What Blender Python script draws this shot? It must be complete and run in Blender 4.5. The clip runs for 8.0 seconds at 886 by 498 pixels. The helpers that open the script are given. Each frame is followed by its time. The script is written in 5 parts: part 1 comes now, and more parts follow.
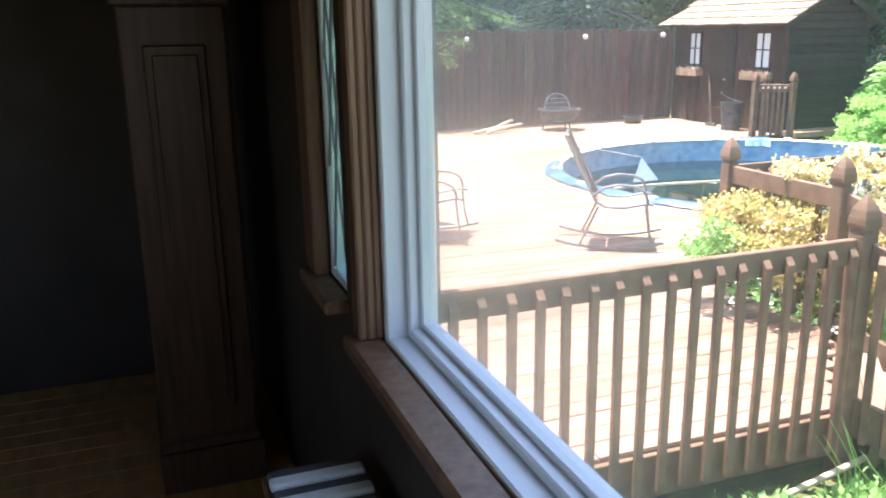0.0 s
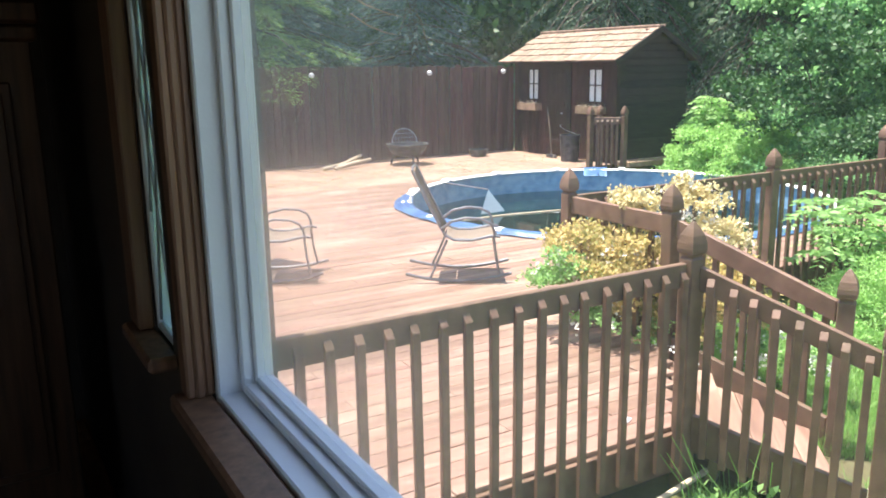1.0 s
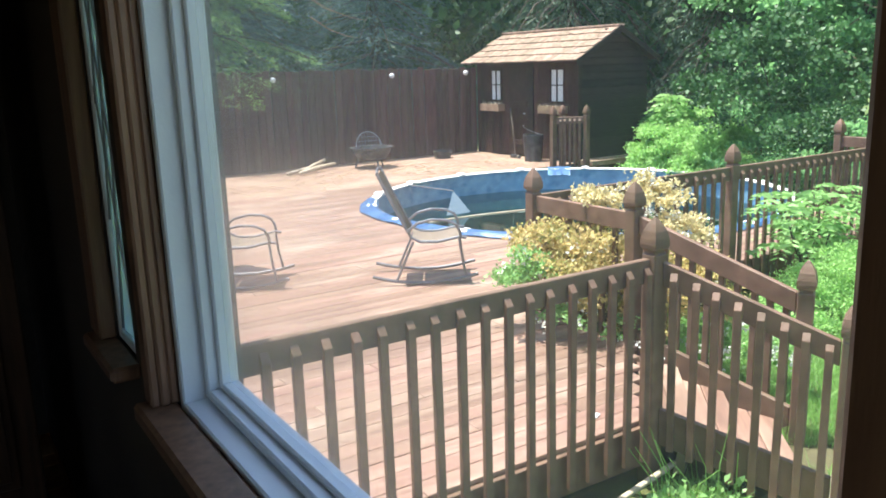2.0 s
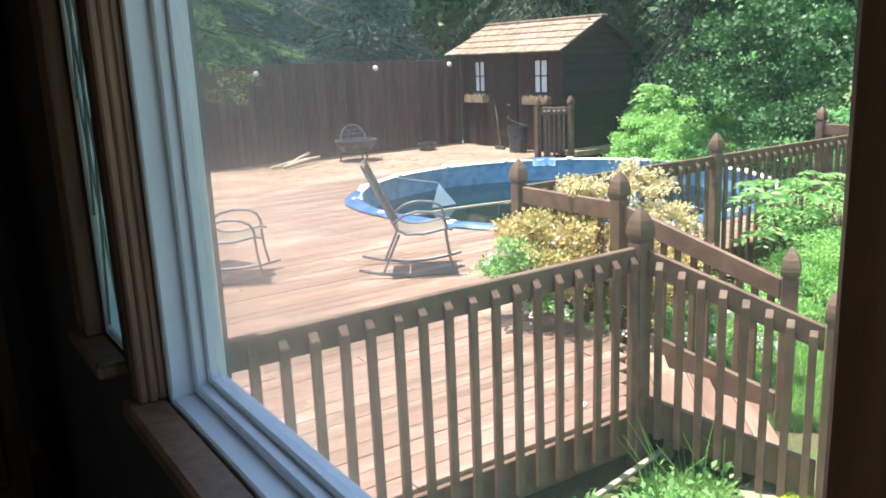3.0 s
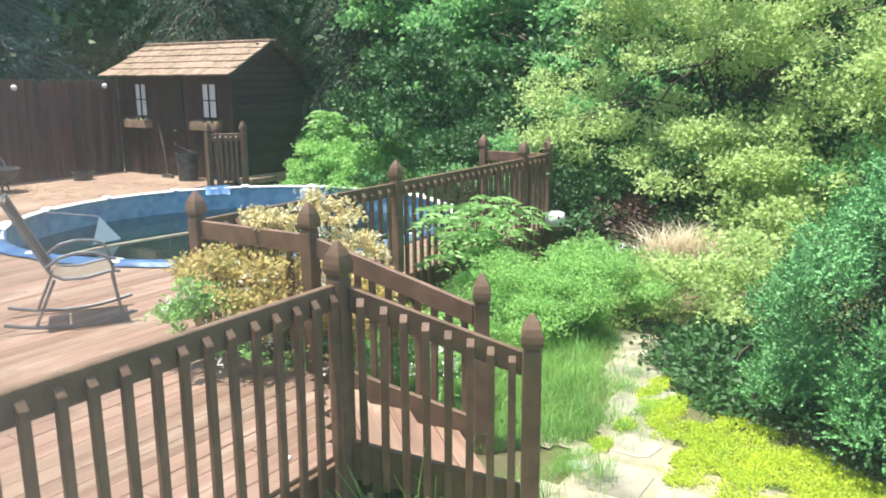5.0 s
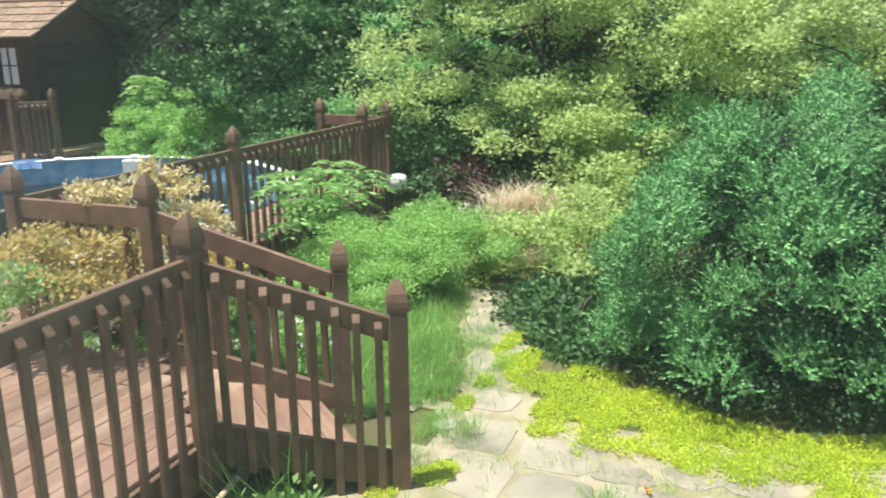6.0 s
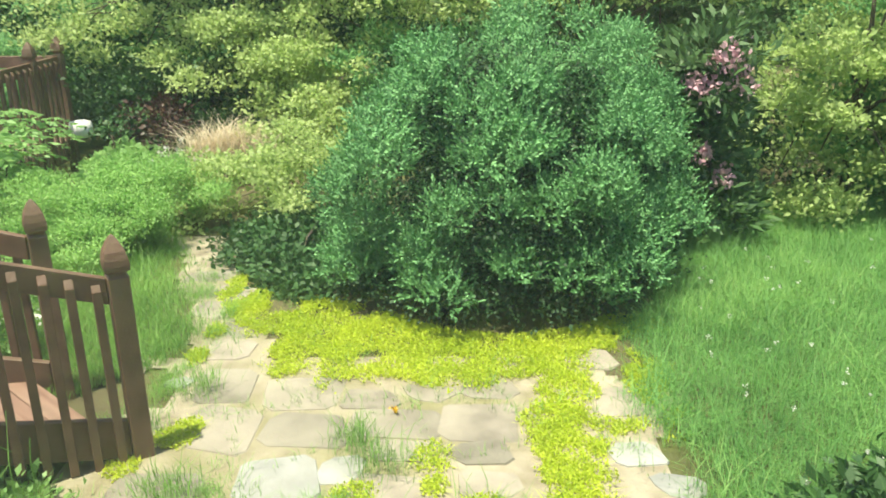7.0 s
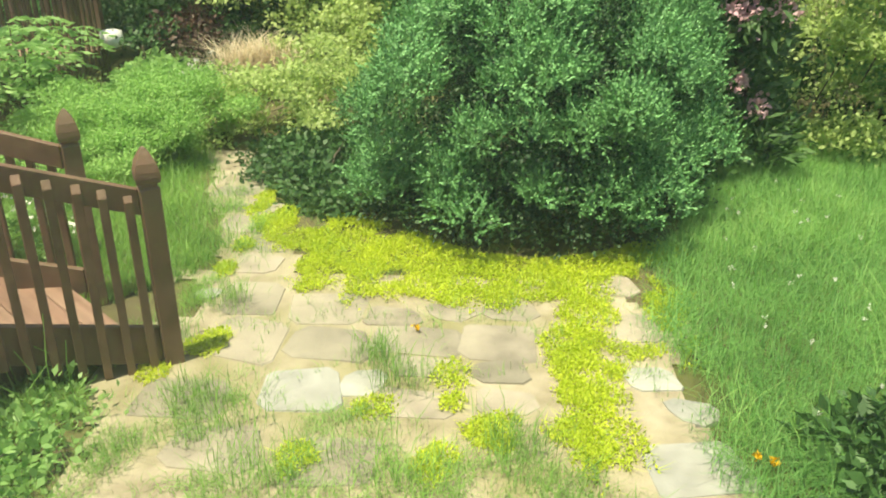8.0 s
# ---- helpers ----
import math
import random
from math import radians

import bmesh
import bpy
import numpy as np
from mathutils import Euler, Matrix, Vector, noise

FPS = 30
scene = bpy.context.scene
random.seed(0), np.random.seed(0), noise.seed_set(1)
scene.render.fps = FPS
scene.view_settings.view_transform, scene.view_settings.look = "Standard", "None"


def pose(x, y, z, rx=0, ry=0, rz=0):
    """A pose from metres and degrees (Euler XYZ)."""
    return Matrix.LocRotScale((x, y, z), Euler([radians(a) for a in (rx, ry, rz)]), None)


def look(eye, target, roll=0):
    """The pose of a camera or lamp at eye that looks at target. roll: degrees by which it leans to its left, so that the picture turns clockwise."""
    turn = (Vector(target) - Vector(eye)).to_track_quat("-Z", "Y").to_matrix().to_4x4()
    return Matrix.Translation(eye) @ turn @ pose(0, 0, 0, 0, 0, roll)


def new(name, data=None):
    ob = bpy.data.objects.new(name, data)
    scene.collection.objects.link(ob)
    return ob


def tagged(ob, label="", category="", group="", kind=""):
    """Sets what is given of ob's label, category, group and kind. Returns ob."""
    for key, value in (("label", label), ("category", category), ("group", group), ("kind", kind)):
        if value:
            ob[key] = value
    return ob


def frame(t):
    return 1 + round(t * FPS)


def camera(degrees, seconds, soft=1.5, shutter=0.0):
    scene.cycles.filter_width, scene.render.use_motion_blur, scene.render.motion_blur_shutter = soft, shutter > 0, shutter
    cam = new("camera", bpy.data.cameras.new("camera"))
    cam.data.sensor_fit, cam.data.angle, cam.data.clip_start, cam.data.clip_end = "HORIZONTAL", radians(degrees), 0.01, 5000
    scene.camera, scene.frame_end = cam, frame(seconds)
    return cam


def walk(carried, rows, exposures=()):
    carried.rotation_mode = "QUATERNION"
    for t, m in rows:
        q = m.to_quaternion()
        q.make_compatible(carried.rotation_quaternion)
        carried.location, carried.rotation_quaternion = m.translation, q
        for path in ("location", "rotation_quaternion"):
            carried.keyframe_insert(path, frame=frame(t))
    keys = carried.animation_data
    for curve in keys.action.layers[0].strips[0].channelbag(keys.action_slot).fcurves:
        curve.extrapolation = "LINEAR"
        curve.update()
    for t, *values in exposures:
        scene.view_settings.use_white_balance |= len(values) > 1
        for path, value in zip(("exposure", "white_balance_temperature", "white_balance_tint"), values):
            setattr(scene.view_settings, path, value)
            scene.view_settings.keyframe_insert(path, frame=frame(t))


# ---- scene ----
cam = camera(56.7, 8.0, soft=1.7, shutter=0.15)
PATH = [
    (0, (-0.033, -1.175, 1.956), (0.623, 0.642, 1.438), -1.0),
    (0.5, (0.002, -1.157, 1.956), (0.876, 0.575, 1.473), -0.8),
    (1, (0.035, -1.13, 1.958), (1.018, 0.555, 1.515), -0.9),
    (1.5, (0.04, -1.137, 1.956), (1.07, 0.522, 1.526), -1.3),
    (3, (0.036, -1.141, 1.953), (1.113, 0.481, 1.494), -2.4),
    (3.5, (0.071, -1.088, 1.966), (1.204, 0.51, 1.563), -2.1),
    (4, (0.178, -0.939, 1.943), (1.468, 0.555, 1.624), -1.8),
    (4.5, (0.216, -0.821, 1.951), (1.72, 0.452, 1.611), -1.3),
    (4.7, (0.23, -0.824, 1.937), (1.801, 0.356, 1.564), -0.9),
    (5.8, (0.175, -0.71, 1.963), (1.926, 0.12, 1.468), -0.4),
    (6, (0.238, -0.656, 1.922), (2.038, 0.055, 1.416), -0.6),
    (6.5, (0.236, -0.579, 1.947), (2.125, -0.275, 1.365), -2.4),
    (7, (0.262, -0.53, 1.918), (2.147, -0.52, 1.252), -0.6),
    (7.5, (0.242, -0.523, 1.939), (2.109, -0.563, 1.221), 1.0),
    (8, (0.235, -0.538, 1.93), (2.047, -0.465, 1.087), 0.6),
]
# exposure falls at the start, once the dark room no longer fills the view
walk(cam, [(t, look(e, a, r)) for t, e, a, r in PATH], exposures=[(0.0, 2.25, 6600, 11), (0.3, 2.02, 6900, 13), (0.6, 1.75, 6900, 13), (1.0, 1.60, 6700, 10), (1.5, 1.44, 6400, 5), (3.0, 1.50, 6400, 4), (4.0, 1.58, 6400, 3), (4.5, 1.40, 6400, 3), (5.2, 1.08, 6700, 2), (6.0, 0.83, 6900, 3), (6.6, 0.88, 7100, 0), (8.0, 0.76, 8700, -5)])

# ---------------- light ----------------
SUN_DIR = Vector((-0.15, 0.17, 0.95)).normalized()
world = bpy.data.worlds.new("sky_world")
scene.world = world
world.use_nodes = True
wn = world.node_tree.nodes
sky = wn.new("ShaderNodeTexSky")
sky.sky_type = "NISHITA"
sky.sun_disc = False
sky.sun_elevation = math.asin(SUN_DIR.z)
sky.sun_rotation = math.atan2(SUN_DIR.x, SUN_DIR.y)
wn["Background"].inputs["Strength"].default_value = 0.15
world.node_tree.links.new(sky.outputs[0], wn["Background"].inputs["Color"])
sun = new("sun", bpy.data.lights.new("sun", "SUN"))
sun.data.energy = 5.0
sun.data.angle = radians(0.6)
sun.data.color = (1.0, 0.95, 0.87)
sun.matrix_world = look(SUN_DIR * 30, (0, 0, 0))


# ---------------- materials ----------------
def material(name, c1, c2, scale=6.0, rough=0.7, stretch=(1, 1, 1), bump=0.2, fine=60.0, metal=0.0,
             vary=0.0, stain=None, stain_scale=1.2, stain_amount=0.5, island=False, spec=0.5, translucent=0.0):
    """Two-scale procedural surface: grain between c1 and c2, larger stains, fine relief, a shift per object or per island."""
    m = bpy.data.materials.new(name)
    m.use_nodes = True
    n, l = m.node_tree.nodes, m.node_tree.links
    b = n["Principled BSDF"]
    tc = n.new("ShaderNodeTexCoord")
    mp = n.new("ShaderNodeMapping")
    mp.inputs["Scale"].default_value = stretch
    l.new(tc.outputs["Object"], mp.inputs["Vector"])
    src = mp.outputs[0]
    if vary or island:
        if island:
            g = n.new("ShaderNodeNewGeometry")
            rnd = g.outputs["Random Per Island"]
        else:
            oi = n.new("ShaderNodeObjectInfo")
            rnd = oi.outputs["Random"]
            add = n.new("ShaderNodeVectorMath")
            sc = n.new("ShaderNodeMath")
            sc.operation = "MULTIPLY"
            sc.inputs[1].default_value = 37.0
            l.new(rnd, sc.inputs[0])
            l.new(src, add.inputs[0])
            l.new(sc.outputs[0], add.inputs[1])
            src = add.outputs[0]
    nz = n.new("ShaderNodeTexNoise")
    nz.inputs["Scale"].default_value = scale
    nz.inputs["Detail"].default_value = 5
    l.new(src, nz.inputs["Vector"])
    cr = n.new("ShaderNodeValToRGB")
    cr.color_ramp.elements[0].position, cr.color_ramp.elements[1].position = 0.32, 0.68
    cr.color_ramp.elements[0].color = (*c1, 1)
    cr.color_ramp.elements[1].color = (*c2, 1)
    l.new(nz.outputs["Fac"], cr.inputs[0])
    col = cr.outputs[0]
    if stain:
        n2 = n.new("ShaderNodeTexNoise")
        n2.inputs["Scale"].default_value = stain_scale
        n2.inputs["Detail"].default_value = 6
        l.new(src, n2.inputs["Vector"])
        r2 = n.new("ShaderNodeValToRGB")
        r2.color_ramp.elements[0].position, r2.color_ramp.elements[1].position = 0.45, 0.7
        r2.color_ramp.elements[1].color = (stain_amount,) * 3 + (1,)
        l.new(n2.outputs["Fac"], r2.inputs[0])
        mx = n.new("ShaderNodeMix")
        mx.data_type = "RGBA"
        l.new(r2.outputs[0], mx.inputs[0])
        l.new(col, mx.inputs[6])
        mx.inputs[7].default_value = (*stain, 1)
        col = mx.outputs[2]
    if vary:
        hs = n.new("ShaderNodeHueSaturation")
        mr = n.new("ShaderNodeMapRange")
        mr.inputs["To Min"].default_value, mr.inputs["To Max"].default_value = 1 - vary, 1 + vary
        l.new(rnd, mr.inputs["Value"])
        l.new(mr.outputs[0], hs.inputs["Value"])
        hr = n.new("ShaderNodeMapRange")
        hr.inputs["To Min"].default_value, hr.inputs["To Max"].default_value = 0.5 + vary * 0.05, 0.5 - vary * 0.05
        l.new(rnd, hr.inputs["Value"])
        l.new(hr.outputs[0], hs.inputs["Hue"])
        l.new(col, hs.inputs["Color"])
        col = hs.outputs[0]
    l.new(col, b.inputs["Base Color"])
    b.inputs["Roughness"].default_value = rough
    b.inputs["Metallic"].default_value = metal
    b.inputs["Specular IOR Level"].default_value = spec
    if bump:
        n3 = n.new("ShaderNodeTexNoise")
        n3.inputs["Scale"].default_value = fine
        n3.inputs["Detail"].default_value = 3
        l.new(src, n3.inputs["Vector"])
        bp = n.new("ShaderNodeBump")
        bp.inputs["Strength"].default_value = bump
        bp.inputs["Distance"].default_value = 0.01
        l.new(n3.outputs["Fac"], bp.inputs["Height"])
        l.new(bp.outputs[0], b.inputs["Normal"])
    if translucent:
        tr = n.new("ShaderNodeBsdfTranslucent")
        l.new(col, tr.inputs["Color"])
        ms = n.new("ShaderNodeMixShader")
        ms.inputs[0].default_value = translucent
        l.new(b.outputs[0], ms.inputs[1])
        l.new(tr.outputs[0], ms.inputs[2])
        l.new(ms.outputs[0], n["Material Output"].inputs["Surface"])
    return m


def leaf_material(name, dark, light, translucent=0.35, rough=0.5):
    """Leaves: colour between two greens from leaf to leaf, light passing through."""
    m = bpy.data.materials.new(name)
    m.use_nodes = True
    n, l = m.node_tree.nodes, m.node_tree.links
    b = n["Principled BSDF"]
    g = n.new("ShaderNodeNewGeometry")
    tc = n.new("ShaderNodeTexCoord")
    nz = n.new("ShaderNodeTexNoise")
    nz.inputs["Scale"].default_value = 2.2
    nz.inputs["Detail"].default_value = 3
    l.new(tc.outputs["Object"], nz.inputs["Vector"])
    ad = n.new("ShaderNodeMath")
    ad.operation = "MULTIPLY_ADD"
    ad.inputs[1].default_value = 0.38
    l.new(g.outputs["Random Per Island"], ad.inputs[0])
    sb = n.new("ShaderNodeMath")
    sb.operation = "MULTIPLY"
    sb.inputs[1].default_value = 0.68
    l.new(nz.outputs["Fac"], sb.inputs[0])
    l.new(sb.outputs[0], ad.inputs[2])
    cr = n.new("ShaderNodeValToRGB")
    cr.color_ramp.elements[0].color, cr.color_ramp.elements[1].color = (*dark, 1), (*light, 1)
    cr.color_ramp.elements[0].position, cr.color_ramp.elements[1].position = 0.15, 0.85
    l.new(ad.outputs[0], cr.inputs[0])
    l.new(cr.outputs[0], b.inputs["Base Color"])
    b.inputs["Roughness"].default_value = rough
    tr = n.new("ShaderNodeBsdfTranslucent")
    l.new(cr.outputs[0], tr.inputs["Color"])
    ms = n.new("ShaderNodeMixShader")
    ms.inputs[0].default_value = translucent
    l.new(b.outputs[0], ms.inputs[1])
    l.new(tr.outputs[0], ms.inputs[2])
    l.new(ms.outputs[0], n["Material Output"].inputs["Surface"])
    return m


DECK = material("deck_stain", (0.165, 0.092, 0.068), (0.275, 0.168, 0.125), 7, 0.5, (0.35, 5, 5), 0.35, 50, vary=0.13,
                stain=(0.36, 0.25, 0.19), stain_scale=0.8, stain_amount=0.65)


def worn_dapples(m, colour, scale, low, high, amount):
    """Patches that run on across the boards: bleached wear, and dappled sun and shade put into the colour."""
    n, l = m.node_tree.nodes, m.node_tree.links
    b = n["Principled BSDF"]
    src = b.inputs["Base Color"].links[0].from_socket
    g, mp, nz, mr, mx = (n.new("ShaderNode" + k) for k in ("NewGeometry", "Mapping", "TexNoise", "MapRange", "Mix"))
    mp.inputs["Scale"].default_value = (0.45, 1.3, 1)
    nz.inputs["Scale"].default_value = scale
    nz.inputs["Detail"].default_value = 5
    nz.inputs["Roughness"].default_value = 0.62
    mr.inputs["From Min"].default_value, mr.inputs["From Max"].default_value = low, high
    mr.inputs["To Max"].default_value = amount
    mx.data_type = "RGBA"
    mx.inputs[7].default_value = (*colour, 1)
    l.new(g.outputs["Position"], mp.inputs["Vector"])
    l.new(mp.outputs[0], nz.inputs["Vector"])
    l.new(nz.outputs["Fac"], mr.inputs["Value"])
    l.new(mr.outputs[0], mx.inputs[0])
    l.new(src, mx.inputs[6])
    l.new(mx.outputs[2], b.inputs["Base Color"])


# pale patches paint wear and sun dapples, dark ones paint dappled shade
worn_dapples(DECK, (0.46, 0.36, 0.29), 1.5, 0.52, 0.72, 0.75)
worn_dapples(DECK, (0.10, 0.055, 0.042), 0.9, 0.52, 0.70, 0.55)
RAIL = material("rail_stain", (0.098, 0.055, 0.036), (0.18, 0.104, 0.069), 9, 0.6, (1, 1, 1), 0.3, 70, vary=0.14,
                stain=(0.20, 0.13, 0.09), stain_scale=2.5, stain_amount=0.5)
FENCE = material("fence_stain", (0.058, 0.023, 0.021), (0.112, 0.047, 0.041), 6, 0.75, (5, 5, 0.4), 0.4, 45, vary=0.2,
                 stain=(0.17, 0.12, 0.10), stain_scale=0.9, stain_amount=0.5)
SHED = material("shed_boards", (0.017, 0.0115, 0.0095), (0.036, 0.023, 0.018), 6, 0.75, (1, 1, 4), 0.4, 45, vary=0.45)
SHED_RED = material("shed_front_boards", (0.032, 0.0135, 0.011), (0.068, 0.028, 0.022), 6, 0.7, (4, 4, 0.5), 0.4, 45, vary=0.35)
SHINGLE = material("cedar_shingle", (0.18, 0.12, 0.085), (0.34, 0.24, 0.175), 10, 0.85, (1, 1, 1), 0.5, 60, vary=0.25)
TRIM_WOOD = material("weathered_wood", (0.20, 0.13, 0.085), (0.34, 0.24, 0.16), 8, 0.8, (1, 1, 1), 0.4, 60, vary=0.15)
INTERIOR_WOOD = material("dark_interior_wood", (0.15, 0.075, 0.043), (0.28, 0.145, 0.084), 5, 0.4, (8, 8, 0.6), 0.12, 60, vary=0.05)
PILASTER_WOOD = material("near_black_wood", (0.055, 0.026, 0.014), (0.115, 0.056, 0.03), 5, 0.4, (8, 8, 0.6), 0.12, 60, vary=0.05)
FLOOR_WOOD = material("oak_floor", (0.44, 0.22, 0.08), (0.60, 0.34, 0.14), 5, 0.35, (6, 0.5, 6), 0.1, 60, vary=0.1)
WALL_PAINT = material("dark_wall_panel", (0.05, 0.036, 0.03), (0.075, 0.056, 0.046), 3, 0.6, (1, 1, 1), 0.15, 80)
CEILING_PAINT = material("ceiling_paint", (0.22, 0.19, 0.16), (0.26, 0.23, 0.20), 2, 0.9, (1, 1, 1), 0.1, 90)
SIDING = material("house_siding", (0.34, 0.30, 0.26), (0.42, 0.38, 0.33), 3, 0.8, (1, 1, 3), 0.2, 50)
VINYL = material("white_vinyl", (0.74, 0.76, 0.80), (0.80, 0.82, 0.85), 3, 0.35, (1, 1, 1), 0.04, 120)
WHITE = material("white_plastic", (0.74, 0.74, 0.74), (0.83, 0.83, 0.82), 4, 0.4, (1, 1, 1), 0.05, 80)
CURTAIN = material("white_curtain", (0.66, 0.66, 0.64), (0.84, 0.84, 0.82), 5, 0.9, (9, 9, 0.6), 0.3, 60)
LINER = material("blue_pool_liner", (0.12, 0.28, 0.46), (0.26, 0.47, 0.66), 7, 0.35, (1, 1, 1), 0.08, 30,
                 stain=(0.34, 0.52, 0.64), stain_scale=9, stain_amount=0.6)
TARP = material("blue_tarp", (0.07, 0.18, 0.42), (0.16, 0.32, 0.58), 4, 0.35, (1, 1, 1), 0.5, 12)
METAL = material("grey_tube_metal", (0.15, 0.15, 0.165), (0.24, 0.24, 0.26), 12, 0.45, (1, 1, 1), 0.05, 90, metal=0.6)
IRON = material("dark_iron", (0.05, 0.05, 0.055), (0.11, 0.11, 0.12), 14, 0.5, (1, 1, 1), 0.2, 90, metal=0.5)
GALV = material("galvanised_metal", (0.24, 0.25, 0.27), (0.34, 0.35, 0.37), 9, 0.45, (1, 1, 1), 0.1, 60, metal=0.6)
SLING = material("chair_mesh_fabric", (0.10, 0.085, 0.075), (0.16, 0.14, 0.12), 120, 0.8, (1, 1, 1), 0.3, 300)
SLING_TAN = material("chair_tan_fabric", (0.30, 0.24, 0.19), (0.40, 0.33, 0.27), 120, 0.8, (1, 1, 1), 0.3, 300)
SOIL = material("soil_and_moss", (0.05, 0.045, 0.02), (0.10, 0.115, 0.03), 3, 0.95, (1, 1, 1), 0.7, 30,
                stain=(0.13, 0.10, 0.06), stain_scale=0.9, stain_amount=0.8)
DIRT = material("dusty_straw_soil", (0.20, 0.122, 0.09), (0.31, 0.205, 0.155), 5, 0.95, (1, 1, 1), 0.6, 40,
                stain=(0.36, 0.26, 0.195), stain_scale=1.1, stain_amount=0.7)
SAND = material("path_sand", (0.23, 0.195, 0.14), (0.39, 0.345, 0.265), 6, 0.95, (1, 1, 1), 0.6, 50, stain=(0.22, 0.21, 0.10), stain_scale=1.6, stain_amount=0.7)
STRAW = leaf_material("straw", (0.32, 0.22, 0.12), (0.60, 0.46, 0.28), 0.1, 0.8)
STONE = material("flagstone", (0.165, 0.146, 0.118), (0.29, 0.26, 0.215), 5, 0.85, (1, 1, 1), 0.5, 35, vary=0.22,
                 stain=(0.40, 0.36, 0.29), stain_scale=1.6, stain_amount=0.7)
STONE_PALE = material("pale_stone", (0.24, 0.245, 0.235), (0.36, 0.365, 0.35), 5, 0.8, (1, 1, 1), 0.4, 35, vary=0.1,
                      stain=(0.26, 0.25, 0.22), stain_scale=3, stain_amount=0.5)
BARK = material("bark", (0.06, 0.045, 0.035), (0.13, 0.10, 0.08), 8, 0.95, (6, 6, 1), 0.8, 30)
BAMBOO = material("pale_pole", (0.42, 0.34, 0.24), (0.56, 0.47, 0.34), 6, 0.6, (1, 1, 1), 0.1, 40)
CHECK_DARK = material("dark_check_fabric", (0.035, 0.035, 0.04), (0.06, 0.06, 0.065), 30, 0.9, (1, 1, 1), 0.2, 200)
CHECK_LIGHT = material("light_check_fabric", (0.72, 0.72, 0.70), (0.84, 0.84, 0.82), 30, 0.9, (1, 1, 1), 0.2, 200)

L_SPRUCE = leaf_material("spruce_needles", (0.036, 0.082, 0.085), (0.18, 0.28, 0.28), 0.25, 0.6)
L_WEEP = leaf_material("hanging_needles", (0.03, 0.065, 0.04), (0.14, 0.22, 0.14), 0.2, 0.7)
L_HEMLOCK = leaf_material("hemlock_needles", (0.10, 0.25, 0.08), (0.42, 0.62, 0.22), 0.45, 0.6)
L_MAPLE = leaf_material("maple_leaves", (0.08, 0.26, 0.095), (0.36, 0.64, 0.26), 0.55, 0.5)
L_YELLOW = leaf_material("yellow_green_leaves", (0.24, 0.38, 0.10), (0.68, 0.80, 0.36), 0.55, 0.55)
L_BOX = leaf_material("evergreen_bush_leaves", (0.05, 0.175, 0.058), (0.25, 0.54, 0.21), 0.14, 0.6)
# the shade deep inside the bush is put into this darker leaf colour
L_INNER = leaf_material("shaded_inner_leaves", (0.012, 0.042, 0.014), (0.035, 0.10, 0.032), 0.1, 0.6)
L_BRIGHT = leaf_material("bright_leaves", (0.15, 0.35, 0.09), (0.44, 0.68, 0.26), 0.5, 0.5)
L_FERN = leaf_material("ferny_leaves", (0.18, 0.40, 0.09), (0.48, 0.74, 0.26), 0.5, 0.6)
L_AZALEA = leaf_material("amber_leaves", (0.22, 0.28, 0.06), (0.86, 0.62, 0.30), 0.5, 0.6)
L_CREAM = leaf_material("cream_leaves", (0.40, 0.36, 0.12), (0.90, 0.76, 0.48), 0.4, 0.6)
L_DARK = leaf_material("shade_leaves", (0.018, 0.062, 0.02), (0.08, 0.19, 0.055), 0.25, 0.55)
L_RHODO = leaf_material("rhododendron_leaves", (0.03, 0.09, 0.03), (0.10, 0.20, 0.06), 0.2, 0.6)
L_RED = leaf_material("dark_red_leaves", (0.05, 0.028, 0.025), (0.12, 0.06, 0.045), 0.2, 0.5)
L_GRASS = leaf_material("grass_blades", (0.09, 0.25, 0.045), (0.34, 0.58, 0.15), 0.45, 0.6)
L_MEADOW = leaf_material("meadow_blades", (0.055, 0.21, 0.045), (0.26, 0.53, 0.15), 0.4, 0.6)
L_SEDUM = leaf_material("sedum_leaves", (0.34, 0.50, 0.04), (0.76, 0.84, 0.10), 0.45, 0.65)
L_DRY = leaf_material("dry_grass_blades", (0.56, 0.46, 0.32), (0.88, 0.78, 0.62), 0.35, 0.7)
P_WHITE = leaf_material("white_petals", (0.66, 0.66, 0.60), (0.85, 0.85, 0.82), 0.3, 0.6)
P_PINK = leaf_material("pink_petals", (0.62, 0.32, 0.42), (0.86, 0.60, 0.66), 0.35, 0.6)
P_YELLOW = leaf_material("orange_yellow_petals", (0.75, 0.42, 0.02), (0.85, 0.55, 0.03), 0.3, 0.6)


def water_material(name, tint):
    """Clear tinted water."""
    m = bpy.data.materials.new(name)
    m.use_nodes = True
    b = m.node_tree.nodes["Principled BSDF"]
    b.inputs["Base Color"].default_value = (*tint, 1)
    b.inputs["Transmission Weight"].default_value = 1
    b.inputs["Roughness"].default_value = 0.0
    b.inputs["IOR"].default_value = 1.33
    return m


